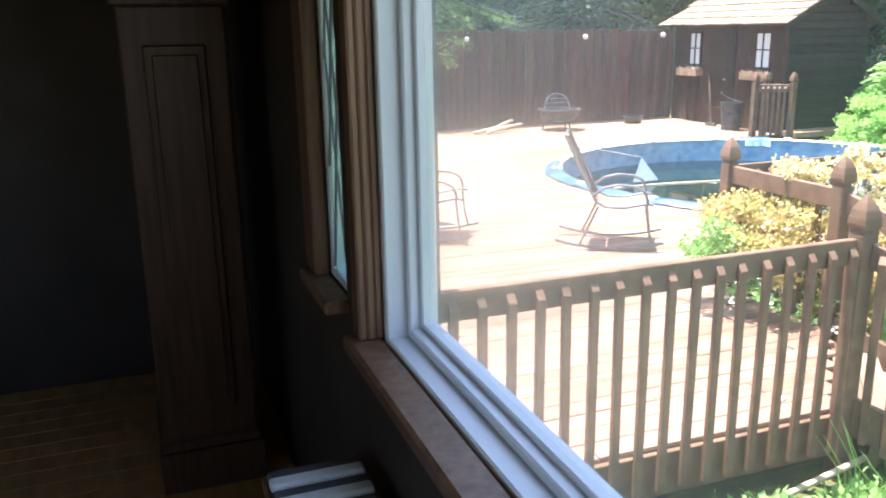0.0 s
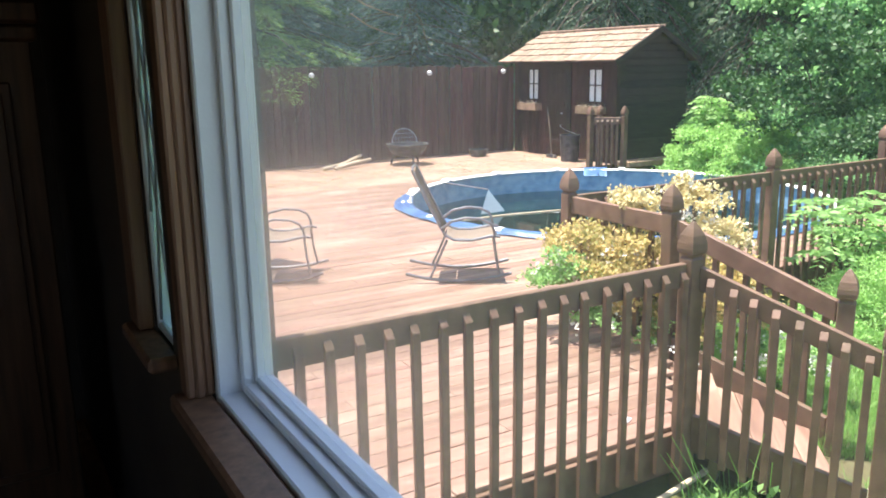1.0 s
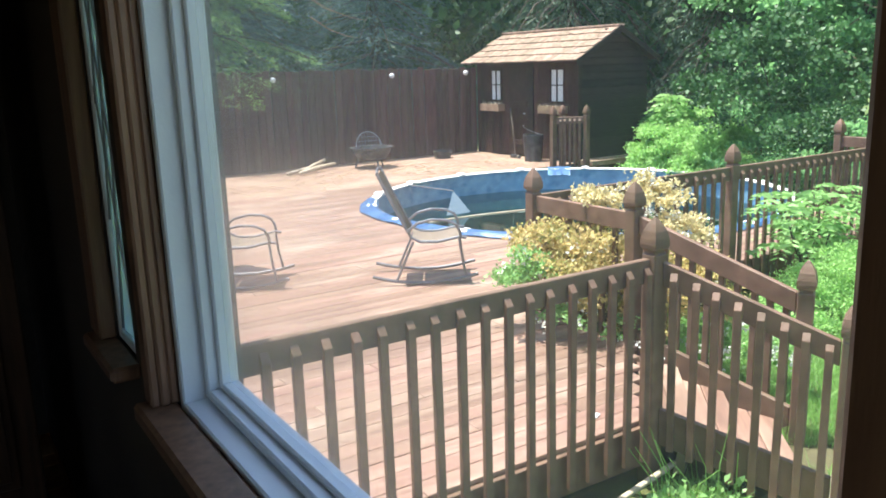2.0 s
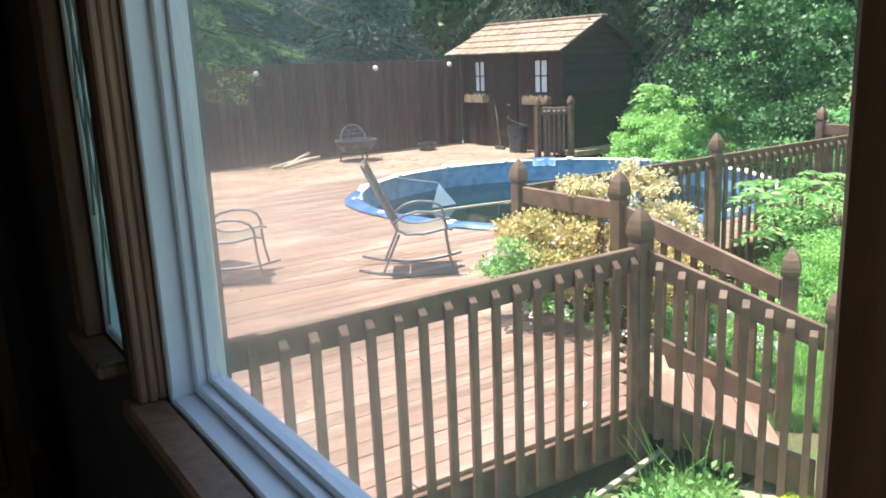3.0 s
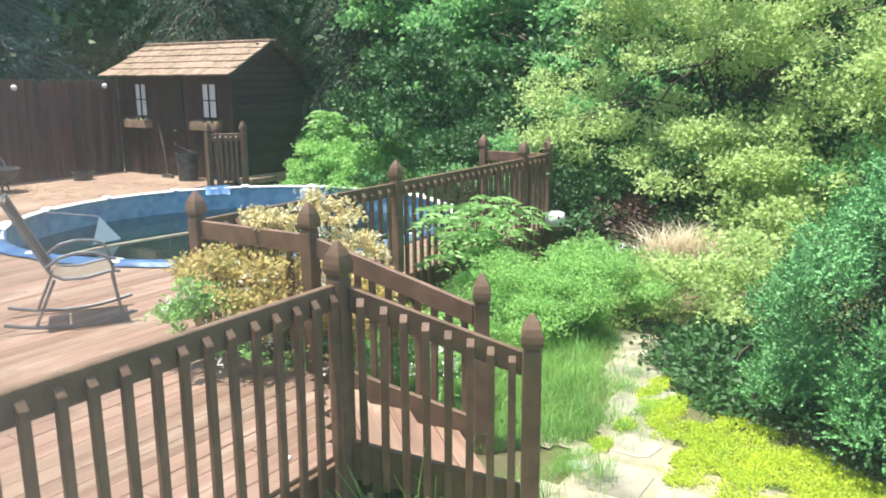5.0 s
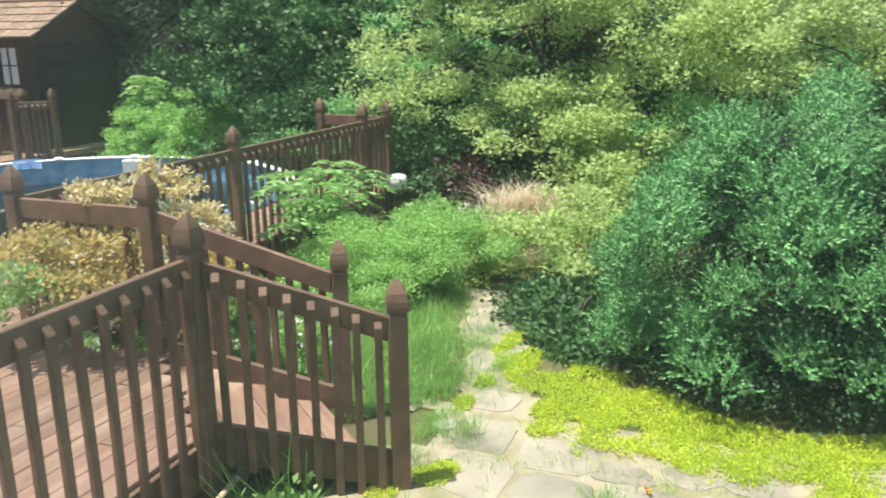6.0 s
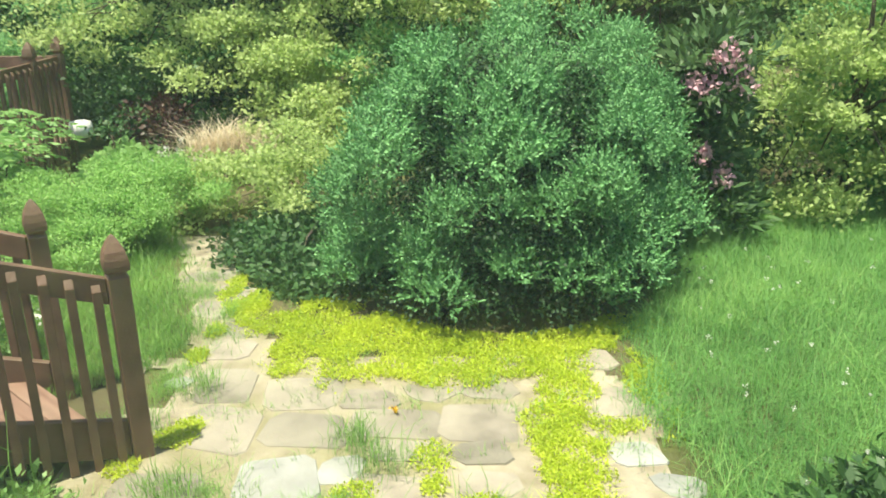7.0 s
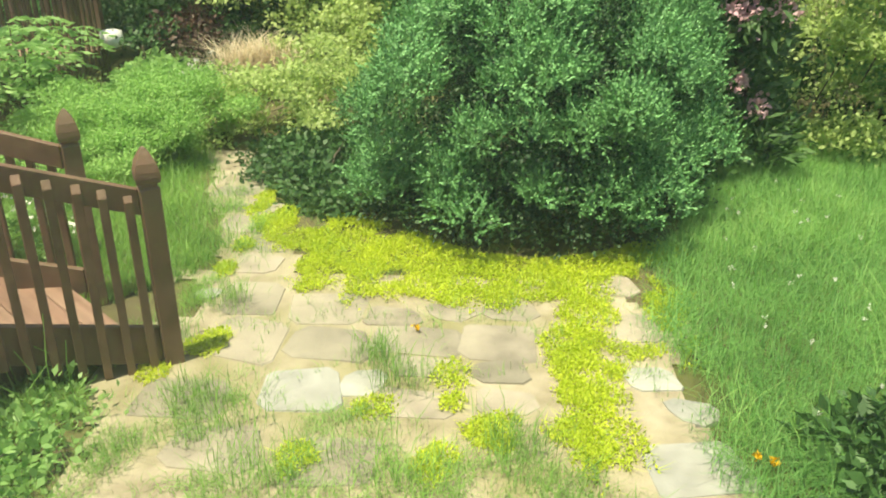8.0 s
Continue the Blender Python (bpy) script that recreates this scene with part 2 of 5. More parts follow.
def pane_material(name, tint, haze_share, glow_share=0.0):
    """A thin clear pane, a little dusty: most light passes straight; haze and glow over the view are put into it."""
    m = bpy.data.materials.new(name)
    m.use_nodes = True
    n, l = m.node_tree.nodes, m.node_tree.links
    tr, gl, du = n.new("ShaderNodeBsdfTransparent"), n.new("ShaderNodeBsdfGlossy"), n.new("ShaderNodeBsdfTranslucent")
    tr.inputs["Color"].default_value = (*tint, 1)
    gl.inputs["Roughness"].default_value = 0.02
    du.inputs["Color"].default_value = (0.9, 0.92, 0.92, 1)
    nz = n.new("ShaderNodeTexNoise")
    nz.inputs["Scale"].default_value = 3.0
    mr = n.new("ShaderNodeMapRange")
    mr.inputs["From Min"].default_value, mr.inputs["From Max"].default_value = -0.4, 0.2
    mr.inputs["To Min"].default_value, mr.inputs["To Max"].default_value = haze_share * 0.42, haze_share * 1.05
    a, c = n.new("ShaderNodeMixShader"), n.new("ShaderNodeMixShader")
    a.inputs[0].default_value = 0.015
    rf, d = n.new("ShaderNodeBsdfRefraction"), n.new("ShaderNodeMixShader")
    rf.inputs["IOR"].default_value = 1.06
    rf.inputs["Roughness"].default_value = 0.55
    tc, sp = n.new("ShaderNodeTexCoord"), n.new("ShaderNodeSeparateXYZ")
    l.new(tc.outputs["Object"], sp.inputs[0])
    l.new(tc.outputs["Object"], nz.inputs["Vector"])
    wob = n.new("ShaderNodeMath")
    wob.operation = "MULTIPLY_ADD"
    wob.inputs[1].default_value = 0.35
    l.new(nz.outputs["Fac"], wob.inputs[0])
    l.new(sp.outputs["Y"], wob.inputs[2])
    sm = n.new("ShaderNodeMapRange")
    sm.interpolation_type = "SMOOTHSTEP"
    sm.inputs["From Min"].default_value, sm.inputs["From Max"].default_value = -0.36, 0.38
    sm.inputs["To Min"].default_value, sm.inputs["To Max"].default_value = glow_share * 0.1, glow_share
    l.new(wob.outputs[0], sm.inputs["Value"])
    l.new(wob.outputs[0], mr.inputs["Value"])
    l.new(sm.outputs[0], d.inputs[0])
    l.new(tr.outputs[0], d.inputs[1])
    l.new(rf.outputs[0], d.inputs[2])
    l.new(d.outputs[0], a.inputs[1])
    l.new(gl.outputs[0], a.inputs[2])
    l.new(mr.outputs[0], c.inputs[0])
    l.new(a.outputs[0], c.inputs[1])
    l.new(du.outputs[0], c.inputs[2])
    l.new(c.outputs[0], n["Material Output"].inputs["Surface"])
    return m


# the pane itself carries the pale veil and soft glow over the garden
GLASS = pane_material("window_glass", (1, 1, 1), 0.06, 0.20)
LEADED = pane_material("leaded_glass", (0.72, 0.90, 0.86), 0.35)
WATER = water_material("pool_water", (0.045, 0.095, 0.06))
wb = WATER.node_tree.nodes.new("ShaderNodeBump")
wz = WATER.node_tree.nodes.new("ShaderNodeTexNoise")
wz.inputs["Scale"].default_value = 2.2
wb.inputs["Strength"].default_value = 0.25
wb.inputs["Distance"].default_value = 0.02
WATER.node_tree.links.new(wz.outputs["Fac"], wb.inputs["Height"])
WATER.node_tree.links.new(wb.outputs[0], WATER.node_tree.nodes["Principled BSDF"].inputs["Normal"])


# ---------------- building helpers ----------------
def box(bm, x0, x1, y0, y1, z0, z1, bevel=0.0, m=None):
    """A box, edges bevelled, added to bm."""
    r = bmesh.ops.create_cube(bm, size=1.0)
    vs = r["verts"]
    for v in vs:
        v.co = Vector((x0 + (v.co.x + 0.5) * (x1 - x0), y0 + (v.co.y + 0.5) * (y1 - y0), z0 + (v.co.z + 0.5) * (z1 - z0)))
    if bevel:
        es = list({e for v in vs for e in v.link_edges})
        out = bmesh.ops.bevel(bm, geom=es, offset=bevel, segments=1, affect="EDGES")
        vs = list({v for f in out["faces"] for v in f.verts} | {v for v in vs if v.is_valid})
    if m is not None:
        bmesh.ops.transform(bm, matrix=m, verts=vs)
    return vs


def boxes(*specs, bevel=0.0):
    bm = bmesh.new()
    for s in specs:
        box(bm, *s, bevel=bevel)
    return bm


def lathe(bm, profile, seg=24, centre=(0, 0), turn=0.0, square=False):
    """Rings of (radius, z) joined to a turned solid; seg 4 with square gives a square section of that half width."""
    rings = []
    for r, z in profile:
        k = math.sqrt(2) if square else 1
        rings.append([bm.verts.new((centre[0] + k * r * math.cos(turn + 2 * math.pi * (i + 0.5) / seg),
                                    centre[1] + k * r * math.sin(turn + 2 * math.pi * (i + 0.5) / seg), z)) for i in range(seg)])
    for a, b in zip(rings, rings[1:]):
        for i in range(seg):
            j = (i + 1) % seg
            bm.faces.new((a[i], a[j], b[j], b[i]))
    bm.faces.new(rings[0][::-1])
    bm.faces.new(rings[-1])


def tube(bm, pts, radius, seg=8):
    """A round bar along points; radius may be one number or one per point."""
    pts = [Vector(p) for p in pts]
    rs = radius if isinstance(radius, (list, tuple)) else [radius] * len(pts)
    rings = []
    for i, p in enumerate(pts):
        d = (pts[min(i + 1, len(pts) - 1)] - pts[max(i - 1, 0)]).normalized()
        a = d.cross(Vector((0, 0, 1)) if abs(d.z) < 0.9 else Vector((1, 0, 0))).normalized()
        b = d.cross(a)
        rings.append([bm.verts.new(p + rs[i] * (a * math.cos(2 * math.pi * k / seg) + b * math.sin(2 * math.pi * k / seg))) for k in range(seg)])
    for r, q in zip(rings, rings[1:]):
        for k in range(seg):
            bm.faces.new((r[k], r[(k + 1) % seg], q[(k + 1) % seg], q[k]))
    bm.faces.new(rings[0][::-1])
    bm.faces.new(rings[-1])


def mesh_of(name, bm, mat, smooth=False):
    me = bpy.data.meshes.new(name)
    bmesh.ops.recalc_face_normals(bm, faces=bm.faces[:])
    bm.to_mesh(me)
    bm.free()
    me.materials.append(mat)
    if smooth:
        me.polygons.foreach_set("use_smooth", [True] * len(me.polygons))
    return me


def part(name, bm, mat, parent=None, label="", smooth=False):
    ob = new(name, bm if isinstance(bm, bpy.types.Mesh) else mesh_of(name, bm, mat, smooth))
    if parent is not None:
        ob.parent = parent
    if label:
        ob["label"] = label
    return ob


def thing(name, label, category, m=None, group="", kind=""):
    ob = new(name)
    ob.empty_display_size = 0.1
    if m is not None:
        ob.matrix_basis = m
    return tagged(ob, label, category, group, kind)


# ---------------- foliage helpers ----------------
RNG = np.random.default_rng(7)


def unit(v):
    return v / np.maximum(np.linalg.norm(v, axis=1, keepdims=True), 1e-6)


def quads_mesh(name, verts, mat):
    """A mesh of separate four-cornered pieces; verts is n x 4 x 3."""
    n = len(verts)
    me = bpy.data.meshes.new(name)
    me.vertices.add(n * 4)
    me.vertices.foreach_set("co", np.ascontiguousarray(verts, dtype=np.float32).ravel())
    me.loops.add(n * 4)
    me.loops.foreach_set("vertex_index", np.arange(n * 4, dtype=np.int32))
    me.polygons.add(n)
    me.polygons.foreach_set("loop_start", np.arange(0, n * 4, 4, dtype=np.int32))
    me.polygons.foreach_set("loop_total", np.full(n, 4, dtype=np.int32))
    me.update(calc_edges=True)
    me.materials.append(mat)
    return me


def leaf_quads(c, d, length, width, fold=0.25, face=None):
    """Leaves at c pointing along d: a folded diamond each, turned at random or roughly towards face."""
    n = len(c)
    d = unit(d)
    turn = RNG.normal(size=(n, 3))
    if face is not None:
        turn = unit(face) + np.array([0, 0, 0.35]) + turn * 0.33
    s = unit(np.cross(d, unit(turn)))
    up = np.cross(s, d)
    ln = (length * RNG.uniform(0.7, 1.3, n))[:, None]
    w = ln * (width / length)
    mid = c + d * ln * 0.45
    return np.stack([c, mid + s * w * 0.5 + up * w * fold, c + d * ln, mid - s * w * 0.5 + up * w * fold], axis=1)


def blades(c, height, width, lean=0.35):
    """Grass blades standing at c, bent over."""
    n = len(c)
    a = RNG.uniform(0, 2 * np.pi, n)
    out = np.stack([np.cos(a), np.sin(a), np.zeros(n)], axis=1)
    side = np.stack([-np.sin(a), np.cos(a), np.zeros(n)], axis=1)
    h = (height * RNG.uniform(0.5, 1.25, n))[:, None]
    tip = c + out * h * RNG.uniform(0.1, lean * 2, (n, 1)) + np.array([0, 0, 1]) * h
    mid = c + out * h * 0.12 + np.array([0, 0, 1]) * h * 0.55
    return np.stack([c - side * width / 2, mid - side * width * 0.4, tip, mid + side * width * 0.45], axis=1)


def clumps(blobs, count, per, spread, shell=0.55, low=-0.35):
    """Leaf places in clumps over ellipsoids (centre, radii): places and outward ways."""
    vol = np.array([b[1][0] * b[1][1] * b[1][2] for b in blobs]) ** (2 / 3)
    pick = RNG.choice(len(blobs), count, p=vol / vol.sum())
    cen = np.array([b[0] for b in blobs], float)[pick]
    rad = np.array([b[1] for b in blobs], float)[pick]
    d = unit(RNG.normal(size=(count, 3)))
    d[:, 2] = np.where(d[:, 2] < low, -d[:, 2] * 0.7, d[:, 2])
    r = shell + (1.08 - shell) * RNG.uniform(0, 1, (count, 1)) ** 0.6
    cc = cen + d * rad * r
    n = count * per
    off = RNG.normal(size=(n, 3)) * spread * np.array([1, 1, 0.6])
    c = np.repeat(cc, per, axis=0) + off
    way = np.repeat(d, per, axis=0) * 0.8 + RNG.normal(size=(n, 3)) * 0.7 + np.array([0, 0, 0.15])
    return c, way, np.repeat(d, per, axis=0)


def sprigs(blobs, count, per, length, low=-0.25):
    """Short leafy twigs over ellipsoids: leaves set along each twig, pointing out and up."""
    c, d, out = clumps(blobs, count, 1, 0.01, 0.72, low)
    d = unit(unit(d) + np.array([0, 0, 0.55]))
    u = np.tile(np.linspace(0.0, 1.0, per), count)[:, None]
    ax = np.repeat(d, per, axis=0)
    ln = np.repeat(length * RNG.uniform(0.6, 1.3, count), per)[:, None]
    side = unit(np.cross(ax, RNG.normal(size=ax.shape)))
    return np.repeat(c, per, axis=0) + ax * u * ln, ax * (0.5 + 0.6 * u) + side * (1.0 - 0.5 * u), np.repeat(out, per, axis=0)


def limbs(bm, base, top, blobs, radius, n=7):
    """A tapered trunk and limbs reaching into the blobs."""
    b, t = Vector(base), Vector(top)
    k = 6
    pts = [b.lerp(t, i / k) + Vector((RNG.normal() * 0.04, RNG.normal() * 0.04, 0)) * (0 < i < k) for i in range(k + 1)]
    tube(bm, pts, [radius * (1 - 0.7 * i / k) for i in range(k + 1)], 8)
    for i in range(n):
        c, r = blobs[i % len(blobs)]
        s = b.lerp(t, RNG.uniform(0.25, 0.9))
        e = Vector(c) + Vector((RNG.uniform(-0.6, 0.6) * r[0], RNG.uniform(-0.6, 0.6) * r[1], RNG.uniform(-0.2, 0.6) * r[2]))
        m = s.lerp(e, 0.5) + Vector((0, 0, 0.12 * (e - s).length))
        tube(bm, [s, m, e], [radius * 0.4, radius * 0.25, radius * 0.08], 6)


def tree(name, label, category, base, height, blobs, mat, count, per, leaf, spread, trunk=0.12, n_limbs=8, shell=0.5, group="", sub=None, core=0, twig=0.0, core_mat=None):
    """A broadleaved tree or shrub: trunk with limbs, crown of clumped leaves."""
    t = thing(name, label, category, pose(*base), group)
    loc = [((c[0] - base[0], c[1] - base[1], c[2] - base[2]), r) for c, r in blobs]
    bm = bmesh.new()
    limbs(bm, (0, 0, -0.1), (0, 0, height), loc, trunk, n_limbs)
    part("trunk", bm, BARK, t, smooth=True)
    if sub:
        k, r0, r1, flat = sub
        cc = clumps(loc, k, 1, 0.02 if twig else 0.7 * r1, 0.78)[0]
        rr = RNG.uniform(r0, r1, k)
        fine = [(tuple(q), (s, s, s * flat)) for q, s in zip(cc, rr)]
        c, w, f = sprigs(fine, count, per, twig, 0.12) if twig else clumps(fine, count, per, spread, shell, -0.1)
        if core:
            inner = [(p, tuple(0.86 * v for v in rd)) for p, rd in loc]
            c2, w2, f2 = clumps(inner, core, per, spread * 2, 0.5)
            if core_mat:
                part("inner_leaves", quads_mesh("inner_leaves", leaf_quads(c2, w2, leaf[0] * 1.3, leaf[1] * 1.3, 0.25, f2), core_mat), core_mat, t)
            else:
                c, w, f = np.concatenate([c, c2]), np.concatenate([w, w2]), np.concatenate([f, f2])
    else:
        c, w, f = clumps(loc, count, per, spread, shell)
    part("crown", quads_mesh("crown", leaf_quads(c, w, leaf[0], leaf[1], 0.25, f), mat), mat, t)
    return t


def conifer(name, label, base, height, reach, mat, whorls, sprays, droop=0.35, needle=0.10, trunk=0.16, start=0.06):
    """A conifer: straight trunk, whorls of drooping branches, each a flat spray of short needle twigs."""
    t = thing(name, label, "conifer tree", pose(*base))
    bm = bmesh.new()
    tube(bm, [(0, 0, -0.2), (0, 0, height * 0.5), (0, 0, height)], [trunk, trunk * 0.6, 0.02], 8)
    cs, ws = [], []
    for i in range(whorls):
        f = start + (1 - start) * (i + RNG.uniform(0, 0.7)) / whorls
        z = height * f
        ln = reach * (1 - f) ** 0.75 * RNG.uniform(0.7, 1.1) + 0.25
        for k in range(6):
            a = RNG.uniform(0, 2 * math.pi)
            out = np.array([math.cos(a), math.sin(a), 0.0])
            side = np.array([-out[1], out[0], 0.0])
            dr = droop * RNG.uniform(0.6, 1.4)
            e = out * ln + np.array([0, 0, z - dr * ln])
            tube(bm, [(0, 0, z), tuple(out * ln * 0.5 + np.array([0, 0, z - dr * ln * 0.3])), tuple(e)], [0.03, 0.02, 0.006], 4)
            s = RNG.uniform(0.12, 1.0, sprays)
            wd = 0.42 * ln * (1 - s * 0.75) * RNG.uniform(-1, 1, sprays)
            c = out * (s * ln)[:, None] + side * wd[:, None]
            c[:, 2] = z - dr * ln * s ** 1.6 - np.abs(wd) * 0.25 + RNG.normal(size=sprays) * 0.05
            cs.append(c)
            ws.append(out * 0.7 + side * np.sign(wd)[:, None] * 0.7 + RNG.normal(size=(sprays, 3)) * 0.35 + np.array([0, 0, -droop]))
    part("trunk", bm, BARK, t, smooth=True)
    part("crown", quads_mesh("crown", leaf_quads(np.concatenate(cs), np.concatenate(ws), needle, needle * 0.2, 0.1), mat), mat, t)
    return t


def ground_z(x, y):
    """Height of the open ground."""
    r = np.hypot(x - POOL[0], y - POOL[1])
    up = np.clip((y - 10.4) / 0.8, 0, 1) * (x < 40)
    z = -0.36 - 0.02 * np.clip(x - 5, 0, 12) * (1 - up) + 0.33 * up
    return np.where(r < 3.25, -1.3, z)


# ---------------- setting: ground ----------------
POOL, POOL_R = (8.1, 7.8), 3.0
gx = np.concatenate([[-600, -150, -50, -20], np.arange(-8, 20.01, 0.25), [24, 30, 50, 150, 600]])
gy = np.concatenate([[-600, -150, -50, -20], np.arange(-10, 18.01, 0.25), [22, 30, 50, 150, 600]])
GX, GY = np.meshgrid(gx, gy)
GZ = ground_z(GX, GY) + np.where((np.abs(GX) < 21) & (np.hypot(GX - POOL[0], GY - POOL[1]) > 3.2), RNG.normal(size=GX.shape) * 0.003, 0)
nx, ny = len(gx), len(gy)
me = bpy.data.meshes.new("ground")
idx = np.arange(nx * ny).reshape(ny, nx)
me.from_pydata(np.stack([GX, GY, GZ], -1).reshape(-1, 3).tolist(), [],
               np.stack([idx[:-1, :-1], idx[:-1, 1:], idx[1:, 1:], idx[1:, :-1]], -1).reshape(-1, 4).tolist())
me.materials.append(SOIL)
tagged(new("ground", me), "dark mossy garden soil under grass and plants", "ground", kind="structure")
# dusty yard between deck and fence
bm = bmesh.new()
bmesh.ops.create_grid(bm, x_segments=60, y_segments=20, size=0.5)
for v in bm.verts:
    v.co = Vector((0.6 + (v.co.x + 0.5) * 13.5, 10.9 + (v.co.y + 0.5) * 3.6, -0.012 + 0.012 * noise.noise(Vector((v.co.x * 20, v.co.y * 7, 0)))))
tagged(part("yard_soil", bm, DIRT, smooth=True), "dusty tan bare soil strewn with straw along the fence", "ground", kind="structure")

# ---------------- setting: house ----------------
WX0, WX1 = 0.40, 0.60          # inner and outer face of the window wall
WY0, WY1, WZ0, WZ1 = -0.95, 0.60, 1.225, 2.95   # main window opening
VY0, VY1 = 0.73, 0.93          # leaded window opening
FLOOR_Z, CEIL_Z = 0.30, 3.0
bm = boxes((WX0, WX1, -5, WY0, -0.5, 3.2), (WX0, WX1, WY0, WY1, -0.5, WZ0), (WX0, WX1, WY0, WY1, WZ1, 3.2),
           (WX0, WX1, WY1, VY0, -0.5, 3.2), (WX0, WX1, VY0, VY1, -0.5, 1.31), (WX0, WX1, VY0, VY1, WZ1, 3.2), (WX0, WX1, VY1, 3.2, -0.5, 3.2))
tagged(part("wall_east", bm, WALL_PAINT), "dark panelled room wall with two window openings", "wall", kind="structure")
tagged(part("wall_outside", boxes((WX1 + 0.003, WX1 + 0.02, -5, WY0 - 0.05, -0.5, 3.2), (WX1 + 0.003, WX1 + 0.02, VY1 + 0.05, 3.2, -0.5, 3.2),
       (WX1 + 0.003, WX1 + 0.02, WY0 - 0.05, VY1 + 0.05, -0.5, 1.1)), SIDING), "light house siding outside the window wall", "wall", kind="structure")
# the west and south openings are unseen, added to let daylight into the room
for nm, sps in (("wall_west", ((-4.2, -4.0, -5, -3.0, 0, 3.2), (-4.2, -4.0, -0.6, 3.2, 0, 3.2), (-4.2, -4.0, -3.0, -0.6, 0, 1.3), (-4.2, -4.0, -3.0, -0.6, 2.5, 3.2))),
                ("wall_south", ((-4.0, -3.0, -5, -4.8, 0, 3.2), (-0.8, WX0, -5, -4.8, 0, 3.2), (-3.0, -0.8, -5, -4.8, 0, 1.9), (-3.0, -0.8, -5, -4.8, 2.4, 3.2))),
                ("wall_north", ((-4.0, WX0, 3.0, 3.2, 0, 3.2),))):
    tagged(part(nm, boxes(*sps), WALL_PAINT), "dark wall that closes the room", "wall", kind="structure")
tagged(part("ceiling", boxes((-4.2, WX0, -5, 3.2, CEIL_Z, CEIL_Z + 0.15)), CEILING_PAINT), "plain ceiling of the dark room", "ceiling", kind="structure")
# roof out of view, added to keep direct sun off sill and pane
tagged(part("roof_eave", boxes((-4.3, 0.72, -5.1, 3.3, 3.22, 3.36)), SIDING), "unseen roof slab with an eave added to shade the windows", "roof", kind="structure")
floor = tagged(part("floor", boxes((-4.0, WX0, -4.8, 3.0, 0.1, FLOOR_Z - 0.02)), FLOOR_WOOD), "honey-coloured wooden plank floor", "floor", kind="structure")

# main window: wood casing, sill, white vinyl frame and pane
w1 = thing("window_1", "large white vinyl window in dark stained wood trim", "window", kind="structure")
part("window_sill", boxes((0.365, 0.45, WY0 - 0.08, WY1 + 0.05, WZ0 - 0.015, WZ0 + 0.027), bevel=0.008), INTERIOR_WOOD, w1, "dark worn wooden sill")
for y0, y1, s in ((WY0 - 0.09, WY0 + 0.02, 1), (WY1 - 0.02, WY1 + 0.045, -1)):
    bm = bmesh.new()
    for k in range(3):
        q = (0.004, 0.0, 0.004)[k]
        yy = (y0, y1 - q) if s == 1 else (y0 + q, y1)
        box(bm, 0.391 + 0.02 * k, 0.391 + 0.02 * (k + 1), yy[0], yy[1], WZ0 + 0.028, WZ1, 0.005)
    part("casing", bm, INTERIOR_WOOD, w1, "ridged brown wood casing")
part("casing", boxes((0.391, 0.45, WY0, WY1, WZ1 - 0.03, WZ1 + 0.08), bevel=0.006), INTERIOR_WOOD, w1)


def frame_ring(x0, x1, y0, y1, z0, z1, w, bevel=0.004):
    return boxes((x0, x1, y0, y0 + w, z0, z1), (x0, x1, y1 - w, y1, z0, z1),
                 (x0, x1, y0 + w, y1 - w, z0, z0 + w), (x0, x1, y0 + w, y1 - w, z1 - w, z1), bevel=bevel)


part("window_frame", frame_ring(0.452, 0.535, WY0, WY1 - 0.01, WZ0 + 0.005, WZ1, 0.03), VINYL, w1, "white vinyl frame")
part("sash", frame_ring(0.50, 0.56, WY0 + 0.032, WY1 - 0.042, WZ0 + 0.037, WZ1 - 0.03, 0.022), VINYL, w1, "white vinyl sash")
part("glazing_bead", frame_ring(0.525, 0.565, WY0 + 0.055, WY1 - 0.065, WZ0 + 0.06, WZ1 - 0.055, 0.014), VINYL, w1)
pane = part("pane", boxes((0.545, 0.549, WY0 + 0.07, WY1 - 0.08, WZ0 + 0.075, WZ1 - 0.07)), GLASS, w1, "clear glass pane, slightly dusty, with haze over the view put in")
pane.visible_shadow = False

w2 = thing("window_2", "narrow leaded window with diamond panes in dark wood", "window", kind="structure")
part("window_sill", boxes((0.335, 0.404, VY0 - 0.035, VY1 + 0.10, 1.285, 1.32), bevel=0.008), INTERIOR_WOOD, w2)
part("window_frame", frame_ring(0.405, 0.45, VY0, VY1, 1.321, WZ1, 0.022), VINYL, w2, "pale frame of the leaded window")
part("casing", boxes((0.36, 0.399, VY1 - 0.005, VY1 + 0.12, 1.321, WZ1), bevel=0.005), INTERIOR_WOOD, w2)
pn = part("pane", boxes((0.415, 0.419, VY0 + 0.023, VY1 - 0.023, 1.344, WZ1 - 0.023)), LEADED, w2, "pale greenish leaded glass")
pn.visible_shadow = False
bm = bmesh.new()
cy = (VY0 + VY1) / 2
for k in range(6):
    z = 1.35 + 0.27 * k
    for s in (1, -1):
        tube(bm, [(0.412, cy - s * 0.075, z), (0.412, cy + s * 0.075, min(z + 0.58, WZ1 - 0.04))], 0.004, 6)
part("lead_strip", bm, GALV, w2, "grey lead strips in diamonds")

